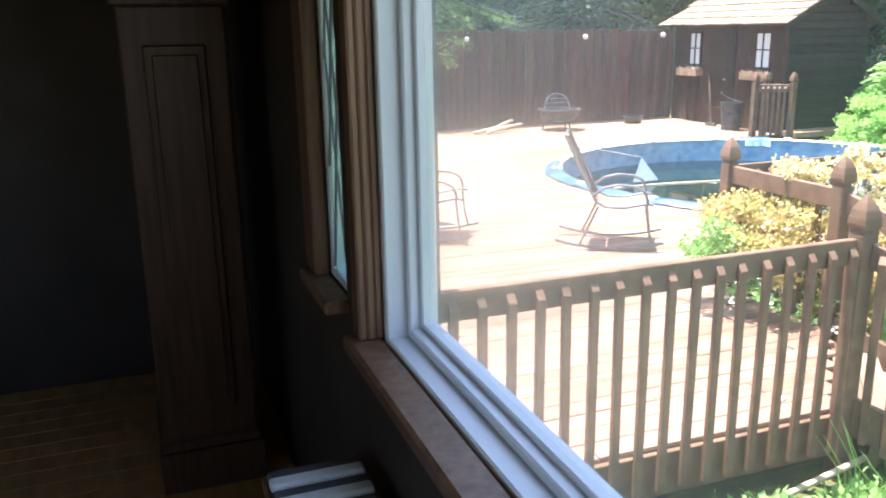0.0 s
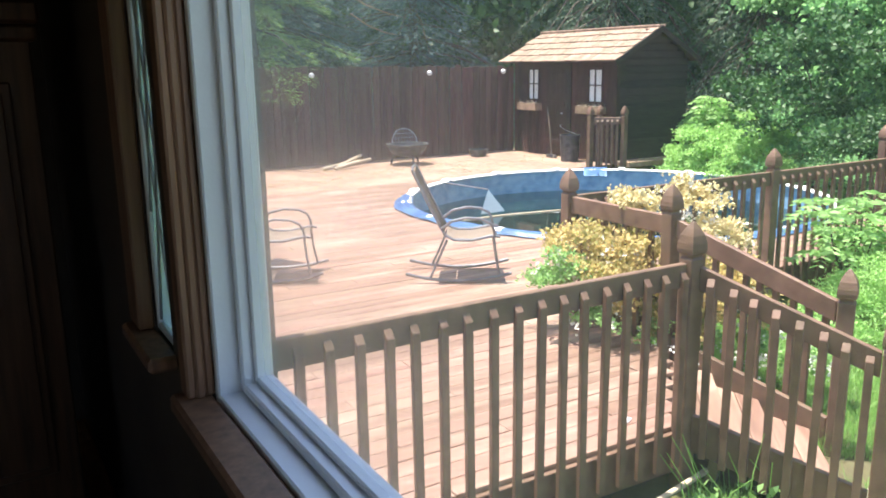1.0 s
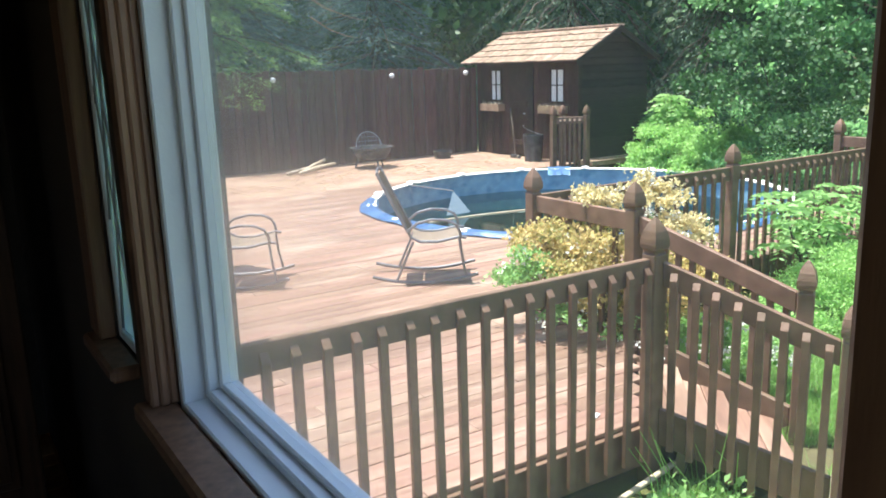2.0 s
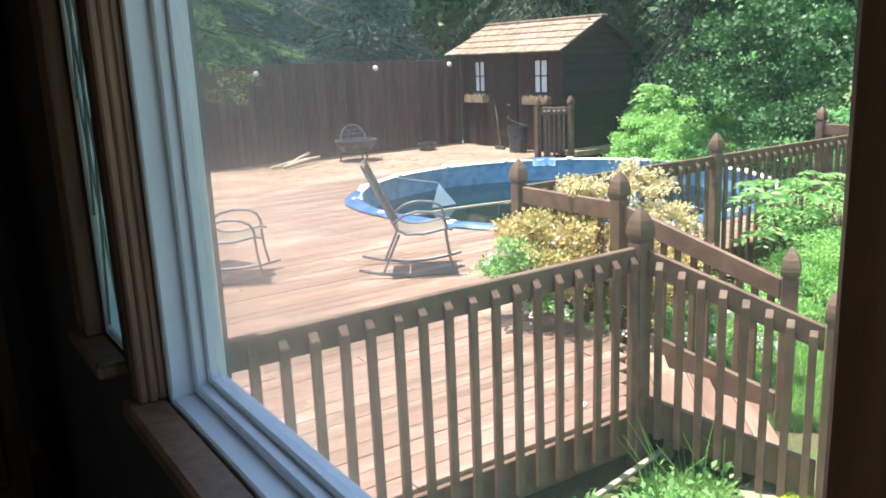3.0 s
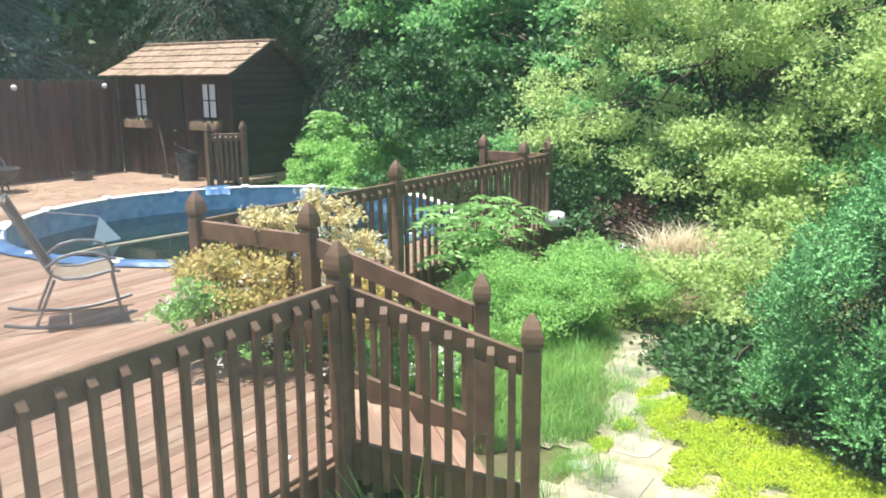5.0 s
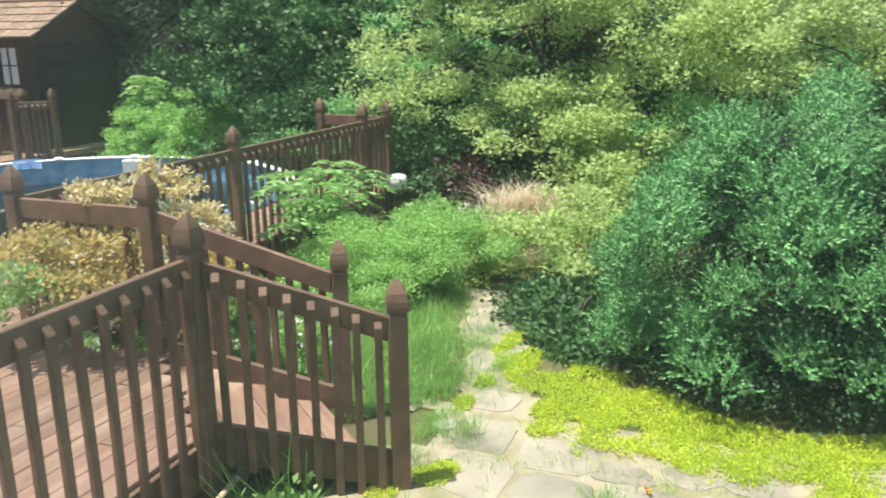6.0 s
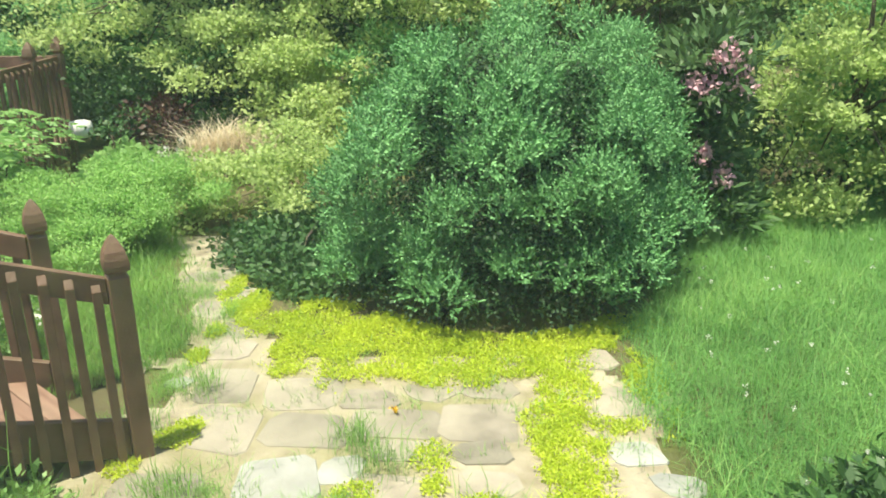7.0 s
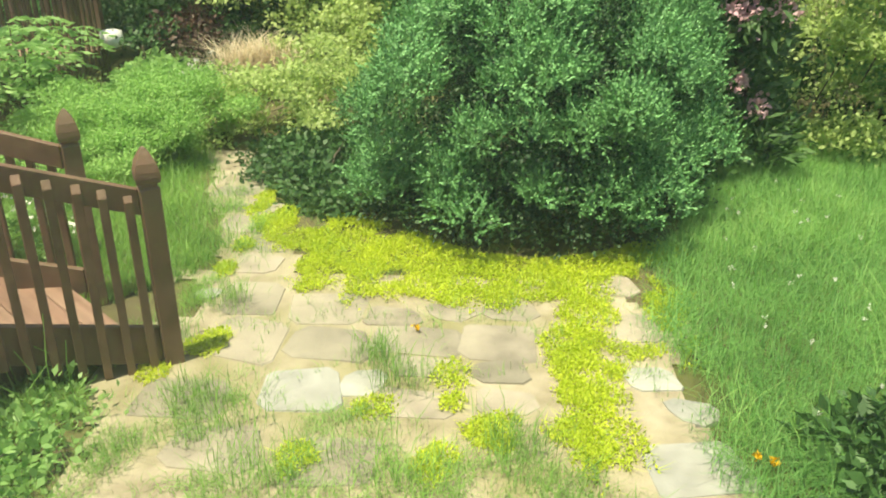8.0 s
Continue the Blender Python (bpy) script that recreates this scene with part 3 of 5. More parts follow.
# pilaster cabinet end, dark, in the room
pl = thing("panelled_pilaster", "dark wood pilaster with raised panel and plinth", "pilaster", pose(0.09, 1.75, FLOOR_Z))
part("body", boxes((-0.17, 0.17, 0, 0.5, 0, 2.69), bevel=0.006), PILASTER_WOOD, pl)
part("plinth", boxes((-0.19, 0.19, -0.03, 0.5, 0, 0.16), (-0.18, 0.18, -0.02, 0.5, 0.163, 0.20), bevel=0.006), PILASTER_WOOD, pl)
part("raised_panel", boxes((-0.10, 0.10, -0.015, 0, 0.32, 1.62), (-0.075, 0.075, -0.025, -0.016, 0.35, 1.59), bevel=0.006), PILASTER_WOOD, pl)
part("cornice", boxes((-0.19, 0.19, -0.03, 0.5, 1.74, 1.79), (-0.20, 0.20, -0.045, 0.5, 1.793, 1.86), bevel=0.01), PILASTER_WOOD, pl)
# low cabinet under the window with a striped runner
lc = thing("low_cabinet", "low dark wooden cabinet under the window", "cabinet", pose(0.25, 0.1, FLOOR_Z))
part("body", boxes((-0.10, 0.115, -0.42, 0.40, 0, 0.66), bevel=0.006), INTERIOR_WOOD, lc)
part("top", boxes((-0.115, 0.117, -0.44, 0.42, 0.662, 0.69), bevel=0.006), INTERIOR_WOOD, lc)
rn = thing("striped_runner", "grey and white striped cloth runner on the low cabinet", "cloth", pose(0.25, 0.24, FLOOR_Z + 0.69))
for k in range(13):
    part("stripe", boxes((-0.105, 0.105, -0.27 + 0.042 * k, -0.27 + 0.042 * k + 0.041, 0.001, 0.014 + 0.008 * (k % 2)), bevel=0.006),
         CHECK_LIGHT if k % 2 else METAL, rn)

# ---------------- railings and posts ----------------
POST_PROFILE = [(0.047, -0.40), (0.047, 0.945), (0.036, 0.955), (0.036, 0.968), (0.052, 0.98), (0.055, 1.0), (0.053, 1.03), (0.044, 1.07), (0.028, 1.105), (0.010, 1.135), (0.002, 1.142)]


def post_mesh(foot, prof=POST_PROFILE):
    bm = bmesh.new()
    lathe(bm, [(r, z if z > -0.3 else foot) for r, z in prof], 4, turn=0, square=True)
    bmesh.ops.bevel(bm, geom=[e for e in bm.edges if abs(e.verts[0].co.z - e.verts[1].co.z) > 0.5], offset=0.006, segments=1, affect="EDGES")
    return mesh_of("post", bm, RAIL)


POST_ME = post_mesh(-0.42, POST_PROFILE[:4])
FINIAL_ME = post_mesh(0, POST_PROFILE[3:])
FINIAL_ME.name = "finial"


def baluster_mesh(top, bottom, w=0.040, d=0.030):
    """Square bar with its head cut to a slope, standing on x = 0 and proud towards -y."""
    bm = bmesh.new()
    box(bm, -w / 2, w / 2, -d, 0, bottom, top, 0)
    for v in bm.verts:
        if v.co.z > top - 0.001 and v.co.y < -d * 0.5:
            v.co.z -= d * 1.3
    bmesh.ops.bevel(bm, geom=bm.edges[:], offset=0.003, segments=1, affect="EDGES")
    return mesh_of("baluster", bm, RAIL)


BAL_ME = baluster_mesh(0.893, -0.20)


def post(x, y, z=0.0, yaw=0.0):
    p = part("railing_post", POST_ME, RAIL)
    p.matrix_basis = pose(x, y, z, 0, 0, yaw)
    part("finial", FINIAL_ME, RAIL, p)
    return tagged(p, "brown stained square railing post with pointed finial", "post", "deck railing posts")


def railing(name, a, b, side, label, first=0.0, step=0.125, h=0.13, drop=0.0, bal=None, margin=0.05, rim=True):
    """A rail from a to b with balusters on one side (+1: left of the way a to b), falling by drop."""
    a, b = Vector((*a, 0)), Vector((*b, 0))
    d = b - a
    ln = d.length
    yaw = math.degrees(math.atan2(d.y, d.x))
    t = thing(name, label, "railing", Matrix.Translation(a) @ pose(0, 0, 0, 0, 0, yaw))
    sl = drop / ln
    bm = boxes((margin, ln - margin, -0.019, 0.019, 0.93 - h, 0.93), bevel=0.005)
    for v in bm.verts:
        v.co.z -= sl * v.co.x
    part("top_rail", bm, RAIL, t)
    x = first + margin + 0.06
    while x < ln - margin - 0.03:
        o = part("baluster", bal or BAL_ME, RAIL, t)
        o.matrix_basis = pose(x, 0.0195 * side, -sl * x, 0, 0, 180 if side > 0 else 0) @ pose(0, 0, 0, RNG.normal() * 0.3, RNG.normal() * 0.3, RNG.normal() * 1.2)
        x += step
    return t


P1, P2, P3 = (3.24, 1.80), (4.10, 2.78), (4.09, 3.85)
N1, N2 = (3.71, 0.96), (4.30, 1.60)
F1, F2, F4, F3 = (6.49, 3.85), (9.08, 3.85), (9.74, 3.85), (9.74, 4.80)
for q in (P2, P3, F1, F2, F4, F3):
    post(*q)
post(*P1, 0, 0)
# end of the top rail at the house
post(0.70, 1.80)
DROP = 0.36
post(*N1, -DROP, 30)
post(*N2, -DROP, 30)
railing("deck_railing", (0.70, 1.80), P1, -1, "brown stained wooden deck railing with square balusters", first=-0.006, step=0.1307)
railing("deck_railing", P3, P2, 1, "brown stained wooden railing beside the flowering shrub", h=0.13)
railing("deck_railing", P3, F1, -1, "brown stained wooden deck railing beside the pool")
railing("deck_railing", F1, F2, -1, "brown stained wooden deck railing beside the pool")
railing("deck_railing", F2, F4, -1, "short brown wooden railing at the deck corner")
railing("deck_railing", F4, F3, -1, "short brown wooden railing at the deck corner")
BAL_STAIR = baluster_mesh(0.90, -0.10)
railing("stair_railing", P1, N1, -1, "sloping brown wooden stair handrail with balusters", drop=DROP, bal=BAL_STAIR, step=0.107, first=0.005)
railing("stair_railing", P2, N2, 1, "sloping brown wooden stair handrail with balusters", drop=DROP, bal=BAL_STAIR, step=0.107, first=0.005)

# ---------------- deck ----------------
deck = thing("deck", "reddish stained plank deck, sun-bleached, round the pool", "deck", kind="structure")
bm = bmesh.new()


def joist(a, b, z0=-0.26, z1=-0.03, w=0.038):
    a, b = Vector((*a, 0)), Vector((*b, 0))
    d = b - a
    box(bm, 0, d.length, -w / 2, w / 2, z0, z1, 0.004, Matrix.Translation(a) @ pose(0, 0, 0, 0, 0, math.degrees(math.atan2(d.y, d.x))))


for a, b in (((0.62, 1.83), (3.2, 1.83)), ((3.2, 1.83), (4.07, 2.78)), ((4.07, 2.82), (4.07, 3.83)), ((4.12, 3.88), (9.74, 3.88)), ((9.72, 3.9), (9.72, 5.2)), ((0.62, 10.9), (8.0, 10.9))):
    joist(a, b)
part("rim_joist", bm, RAIL, deck, "brown stained rim boards")
# steps
st = thing("deck_steps", "low reddish wooden steps between two handrails", "steps", kind="structure")
e1, e2 = Vector((*P1, 0)), Vector((*P2, 0))
ang = math.degrees(math.atan2((e2 - e1).y, (e2 - e1).x))
wid = (e2 - e1).length
way = Vector((0.42, -0.90, 0)).normalized()
for k in range(3):
    o = e1 + way * (0.02 + 0.285 * k)
    m = Matrix.Translation(o + Vector((0, 0, -0.08 * (k + 1)))) @ pose(0, 0, 0, 0, 0, ang)
    for nm, spec, mt in (("tread", (0.06, wid - 0.03, -0.132, -0.002, -0.04, 0), DECK), ("tread", (0.06, wid - 0.03, -0.266, -0.136, -0.04, 0), DECK), ("riser", (0.06, wid - 0.03, -0.262, -0.242, -0.121, -0.041), DECK)):
        bm = boxes(spec, bevel=0.004)
        for v in bm.verts:
            v.co.x += 0.42 * v.co.y
        part(nm, bm, mt, st).matrix_basis = m
for a, b in ((P1, N1), (P2, N2)):
    av, bv = Vector((*a, 0)), Vector((*b, 0))
    d = bv - av
    bm = boxes((0.05, d.length - 0.05, -0.02, 0.018, -0.11, 0.10), bevel=0.004)
    for v in bm.verts:
        v.co.z -= 0.25 * v.co.x / d.length
    sg = part("stringer", bm, RAIL, st)
    sg.matrix_basis = Matrix.Translation(av) @ pose(0, 0, 0, 0, 0, math.degrees(math.atan2(d.y, d.x)))

# ---------------- pool ----------------
pool = thing("pool", "round above-ground pool with pale rim and green water", "swimming pool", pose(*POOL, 0))
bm = bmesh.new()
seg = 64
ring = lambda r, z: [bm.verts.new((r * math.cos(2 * math.pi * i / seg), r * math.sin(2 * math.pi * i / seg), z)) for i in range(seg)]
rr = [ring(2.99, -1.15), ring(2.99, 0.02), ring(2.96, 0.02), ring(2.94, -1.15)]
for a, b in zip(rr, rr[1:]):
    for i in range(seg):
        bm.faces.new((a[i], a[(i + 1) % seg], b[(i + 1) % seg], b[i]))
bm.faces.new(rr[-1])
part("wall", bm, LINER, pool, "patterned blue vinyl liner")
bm = bmesh.new()
rr = ring(2.94, -0.33)
bm.faces.new(rr)
part("water", bm, WATER, pool, "still greenish water")
for k in range(16):
    a0, a1 = 2 * math.pi * (k + 0.02) / 16, 2 * math.pi * (k + 0.98) / 16
    bm = bmesh.new()
    pr = [(2.92, 0.02), (2.92, 0.035), (2.94, 0.045), (3.03, 0.045), (3.05, 0.035), (3.05, 0.02)]
    cols = [[bm.verts.new((r * math.cos(a0 + (a1 - a0) * i / 6), r * math.sin(a0 + (a1 - a0) * i / 6), z)) for r, z in pr] for i in range(7)]
    for a, b in zip(cols, cols[1:]):
        for i in range(6):
            bm.faces.new((a[i], a[(i + 1) % 6], b[(i + 1) % 6], b[i]))
    bm.faces.new(cols[0])
    bm.faces.new(cols[-1])
    part("rim_rail", bm, WHITE, pool, "rim segment of the pool")
    bm = boxes((-0.07, 0.08, -0.07, 0.07, 0.025, 0.07), bevel=0.02)
    cp = part("rim_cap", bm, WHITE, pool)
    aa = 2 * math.pi * k / 16
    cp.matrix_basis = pose(2.99 * math.cos(aa), 2.99 * math.sin(aa), 0, 0, 0, math.degrees(aa))

sk = part("skimmer", boxes((-0.12, 0.02, -0.14, 0.14, -0.22, 0.0), bevel=0.012), WHITE, pool, "pale plastic skimmer mouth")
sk.matrix_basis = pose(2.93 * math.cos(0.40), 2.93 * math.sin(0.40), 0, 0, 0, math.degrees(0.40))

# ---------------- fence ----------------
fence = thing("fence", "tall dark red-brown board fence", "fence", pose(0, 14.3, 0), kind="structure")
bm = bmesh.new()
box(bm, -0.072, 0.072, -0.011, 0.011, 0, 2.0, 0.004)
for v in bm.verts:
    if v.co.z > 1.98:
        v.co.z -= 0.05 * (abs(v.co.x) > 0.03)
FB = mesh_of("board", bm, FENCE)
x = -1.0
while x < 10.9:
    o = part("board", FB, FENCE, fence)
    o.matrix_basis = pose(x, RNG.normal() * 0.004, -0.03, RNG.normal() * 0.25, RNG.normal() * 0.25, RNG.normal() * 0.5) @ Matrix.Diagonal((1, 1, 1.0 + 0.03 * (5 - x) / 5 + RNG.normal() * 0.006, 1))
    x += 0.152
part("fence_rail", boxes((-1.1, 10.75, 0.013, 0.05, 0.3, 0.39), (-1.1, 10.75, 0.013, 0.05, 1.6, 1.69)), FENCE, fence)

# ---------------- shed ----------------
SX0, SX1, SY0, SY1, EZ, RZ = 10.9, 12.75, 10.87, 14.22, 1.95, 2.60
shed = thing("garden_shed", "dark brown wooden garden shed with cedar shingle roof", "shed", pose(0, 0, -0.02))
SM = (SX0 + SX1) / 2
bm = bmesh.new()
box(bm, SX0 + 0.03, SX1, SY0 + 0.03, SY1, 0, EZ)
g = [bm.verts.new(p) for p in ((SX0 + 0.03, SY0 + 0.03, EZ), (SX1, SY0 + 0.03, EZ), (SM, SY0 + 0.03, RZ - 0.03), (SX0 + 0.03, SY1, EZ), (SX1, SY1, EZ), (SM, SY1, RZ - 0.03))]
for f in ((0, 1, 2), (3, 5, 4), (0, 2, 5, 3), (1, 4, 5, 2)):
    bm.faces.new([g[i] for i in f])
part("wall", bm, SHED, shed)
# lap siding on the gable side
k = 0
z = 0.05
while z < RZ - 0.1:
    if z < EZ:
        x0, x1 = SX0 + 0.02, SX1
    else:
        f = (z - EZ) / (RZ - EZ)
        x0, x1 = SX0 + (SM - SX0) * f + 0.03, SX1 - (SX1 - SM) * f - 0.03
    bm = boxes((x0, x1, SY0 - 0.002, SY0 + 0.022, z, z + 0.122))
    for v in bm.verts:
        if v.co.z < z + 0.01 and v.co.y < SY0 + 0.01:
            v.co.y -= 0.03
    part("siding_board", bm, SHED, shed)
    z += 0.14
# vertical boards on the front, window openings left free
yy = SY0
while yy < SY1 - 0.05:
    y1 = min(yy + 0.13, SY1)
    c = (yy + y1) / 2
    if 12.36 < c < 13.06:
        yy += 0.133
        continue
    zs = [(0.0, EZ)]
    if 11.25 < c < 11.72 or 13.28 < c < 13.70:
        zs = [(0.0, 1.16), (1.82, EZ)]
    for z0, z1 in zs:
        part("front_board", boxes((SX0 - 0.002, SX0 + 0.025, yy, y1, z0, z1), bevel=0.003), SHED_RED, shed)
    yy += 0.133
part("corner_board", boxes((SX0 - 0.02, SX0 + 0.06, SY0 - 0.03, SY0 + 0.06, 0, EZ), bevel=0.004), SHED_RED, shed)
door = part("door", boxes((SX0 - 0.012, SX0 + 0.02, 12.37, 12.70, 0.05, 1.92), (SX0 - 0.012, SX0 + 0.02, 12.703, 13.04, 0.05, 1.92), bevel=0.004), SHED_RED, shed, "reddish brown plank door")
part("brace", boxes((SX0 - 0.03, SX0 - 0.014, 12.40, 13.02, 0.25, 0.36), (SX0 - 0.03, SX0 - 0.014, 12.40, 13.02, 1.05, 1.16), (SX0 - 0.03, SX0 - 0.014, 12.40, 13.02, 1.72, 1.83), bevel=0.004), SHED_RED, door)
part("handle", boxes((SX0 - 0.06, SX0 - 0.031, 12.43, 12.49, 0.90, 0.93), bevel=0.006), GALV, door, "bright metal latch")
part("door_post", boxes((SX0 - 0.03, SX0 + 0.03, 12.20, 12.36, 0, 1.94), bevel=0.005), SHED, shed)
for y0, y1 in ((11.25, 11.72), (13.28, 13.70)):
    w = part("window", frame_ring(SX0 - 0.02, SX0 + 0.015, y0, y1, 1.15, 1.83, 0.035), SHED_RED, shed)
    part("curtain", boxes((SX0 + 0.022, SX0 + 0.028, y0 + 0.03, y1 - 0.03, 1.18, 1.80)), CURTAIN, w, "white curtain behind the panes")
    m = (y0 + y1) / 2
    part("glazing_bar", boxes((SX0 - 0.01, SX0 + 0.012, m - 0.01, m + 0.01, 1.18, 1.80), (SX0 - 0.009, SX0 + 0.011, y0 + 0.035, y1 - 0.035, 1.49, 1.51)), SHED_RED, w)
    bx = part("window_box", boxes((SX0 - 0.20, SX0 - 0.02, y0 - 0.12, y1 + 0.12, 0.95, 0.97), (SX0 - 0.20, SX0 - 0.18, y0 - 0.12, y1 + 0.12, 0.971, 1.10),
              (SX0 - 0.179, SX0 - 0.02, y0 - 0.12, y0 - 0.10, 0.971, 1.10), (SX0 - 0.179, SX0 - 0.02, y1 + 0.10, y1 + 0.12, 0.971, 1.10)), TRIM_WOOD, shed, "weathered planter box with dry plants")
    n = 60
    c = np.stack([RNG.uniform(SX0 - 0.17, SX0 - 0.05, n), RNG.uniform(y0 - 0.1, y1 + 0.1, n), np.full(n, 1.02)], 1)
    part("dry_plant", quads_mesh("dry_plant", blades(c, 0.13, 0.012, 0.6), L_DRY), L_DRY, bx)
# roof: deck boards and rows of shingles
for s in (-1, 1):
    xe = SX0 - 0.22 if s < 0 else SX1 + 0.2
    run = SM - xe
    rise = RZ - (EZ + 0.02)
    ln = math.hypot(run, rise)
    pitch = math.degrees(math.atan2(rise, abs(run)))
    base = pose(xe, SY0 - 0.2, EZ + 0.02, 0, 0, 0) @ pose(0, 0, 0, 0, -pitch if s < 0 else pitch - 180, 0)
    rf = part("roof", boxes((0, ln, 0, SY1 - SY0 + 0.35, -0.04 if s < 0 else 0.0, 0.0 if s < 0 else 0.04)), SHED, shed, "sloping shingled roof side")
    rf.matrix_basis = base
    if s < 0:
        shs = []
        for w in (0.10, 0.14, 0.18):
            shs.append((w, mesh_of("shingle", boxes((0, 0.33, 0, w - 0.006, 0.0, 0.026), bevel=0.003), SHINGLE)))
        rows = 5
        for r in range(rows):
            y = 0.0
            while y < SY1 - SY0 + 0.33:
                w, shm = shs[int(RNG.integers(3))]
                o = part("shingle", shm, SHINGLE, rf)
                o.matrix_basis = pose(-0.03 + r * ln / rows + RNG.normal() * 0.008, y, 0.004, RNG.normal() * 0.5, 4.5 + RNG.normal() * 0.6, RNG.normal() * 0.8)
                y += w
bm = bmesh.new()
for xe in (SX0 - 0.22, SX1 + 0.2):
    d = Vector((SM - xe, 0, RZ - EZ - 0.02))
    a = Vector((xe, SY0 - 0.215, EZ))
    q = [a + Vector((0, 0, 0.02)), a + d + Vector((0, 0, 0.02)), a + d - Vector((0, 0, 0.10)), a - Vector((0, 0, 0.08))]
    fs = [bm.verts.new(v) for v in q] + [bm.verts.new(v + Vector((0, 0.03, 0))) for v in q]
    for f in ((0, 1, 2, 3), (7, 6, 5, 4), (0, 4, 5, 1), (1, 5, 6, 2), (2, 6, 7, 3), (3, 7, 4, 0)):
        bm.faces.new([fs[i] for i in f])
part("ridge_cap", boxes((SM - 0.09, SM + 0.09, SY0 - 0.21, SY1 + 0.15, RZ - 0.02, RZ + 0.025), bevel=0.01), SHINGLE, shed)
part("barge_board", bm, SHED, shed, "dark gable barge boards")

# ---------------- trees ----------------
conifer("spruce_tree", "dark blue-green conifer with drooping branches behind the fence", (3.0, 17.2, -0.1), 8.5, 3.2, L_SPRUCE, 26, 320, needle=0.11)
conifer("spruce_tree", "dark blue-green conifer with drooping branches behind the fence", (6.6, 18.2, -0.1), 9.5, 3.5, L_SPRUCE, 28, 320, needle=0.11)
conifer("spruce_tree", "dark blue-green conifer with drooping branches behind the fence", (10.2, 17.6, -0.1), 9.0, 3.4, L_SPRUCE, 28, 320, needle=0.11)
conifer("hemlock_tree", "light green young conifer leaning over the fence", (5.4, 16.0, -0.1), 7.5, 2.9, L_HEMLOCK, 17, 420, needle=0.08, droop=0.26, start=0.24)
conifer("weeping_conifer", "tall dark conifer with hanging grey-green branches", (14.6, 15.2, -0.1), 10.0, 3.6, L_WEEP, 28, 330, droop=0.9, needle=0.11)
conifer("weeping_conifer", "tall dark conifer with hanging grey-green branches", (17.6, 13.0, -0.2), 10.0, 3.4, L_WEEP, 26, 320, droop=0.9, needle=0.11)

tree("maple_tree", "broad maple with mid-green leaves behind the shed", "tree", (17.5, 9.0, -0.6), 4.2,
     [((17.0, 9.4, 3.2), (2.2, 2.4, 1.5)), ((16.2, 7.6, 2.2), (1.7, 1.8, 1.2)), ((17.8, 10.8, 5.0), (2.4, 2.4, 1.8)), ((16.0, 8.8, 1.0), (1.4, 1.6, 0.9)), ((17.6, 7.4, 4.8), (2.4, 2.2, 1.8))],
     L_MAPLE, 2100, 20, (0.12, 0.095), 0.15, 0.18, 20, shell=0.3, sub=(150, 0.28, 0.62, 0.6), core=220)
tree("maple_tree", "broad maple with mid-green leaves behind the railing corner", "tree", (17.5, 5.4, -0.6), 4.2,
     [((16.6, 5.6, 2.4), (1.9, 1.9, 1.3)), ((17.2, 4.4, 4.2), (2.2, 2.2, 1.6)), ((17.8, 6.6, 5.2), (2.2, 2.2, 1.6)), ((16.4, 6.4, 0.9), (1.4, 1.5, 0.9))],
     L_MAPLE, 1700, 20, (0.12, 0.095), 0.15, 0.18, 20, shell=0.3, sub=(120, 0.28, 0.62, 0.6), core=180)
dt = bmesh.new()
for k in range(26):
    p = Vector((15.2 + RNG.normal() * 0.3, 6.6 + RNG.normal() * 0.9, 2.6 + RNG.normal() * 0.7))
    d = Vector((RNG.normal() * 0.3, RNG.normal(), 0.25 + RNG.normal() * 0.35)).normalized() * RNG.uniform(0.5, 1.3)
    side = Vector((0, RNG.normal() * 0.15, RNG.normal() * 0.2))
    tube(dt, [p, p + d * 0.5 + side, p + d + side * 0.4], [0.011, 0.008, 0.003], 5)
for x0, y0, z0, k in ((7.2, 15.3, 3.55, 1.0), (7.5, 15.4, 3.0, 0.7)):
    tube(dt, [(x0, y0, z0), (x0 + 0.55 * k, y0 - 0.05, z0 - 0.36 * k), (x0 + 1.15 * k, y0, z0 - 0.55 * k), (x0 + 1.6 * k, y0 + 0.05, z0 - 0.62 * k)], [0.018, 0.014, 0.010, 0.004], 6)
tagged(part("dead_twigs", dt, TRIM_WOOD), "pale bare dead twigs hanging before the maples and spruces", "twigs", kind="stuff")
tree("yellow_green_tree", "airy small tree with yellow-green leaves and thin branches", "tree", (12.0, 2.4, -0.5), 3.2,
     [((10.9, 3.7, 1.3), (0.8, 0.8, 0.65)), ((10.7, 1.9, 0.6), (0.7, 1.0, 0.6)), ((11.6, 2.8, 2.2), (1.2, 1.2, 0.8)), ((11.4, 1.4, 1.9), (1.1, 1.2, 0.8)), ((11.0, 2.6, 0.9), (0.8, 1.0, 0.6)), ((11.6, 0.2, 2.2), (1.2, 1.3, 0.9)), ((12.2, 2.8, 3.4), (1.9, 2.0, 1.1)), ((11.6, 0.8, 0.9), (1.0, 1.2, 0.7))],
     L_YELLOW, 2900, 20, (0.066, 0.036), 0.10, 0.06, 40, shell=0.2, sub=(420, 0.10, 0.30, 0.8))
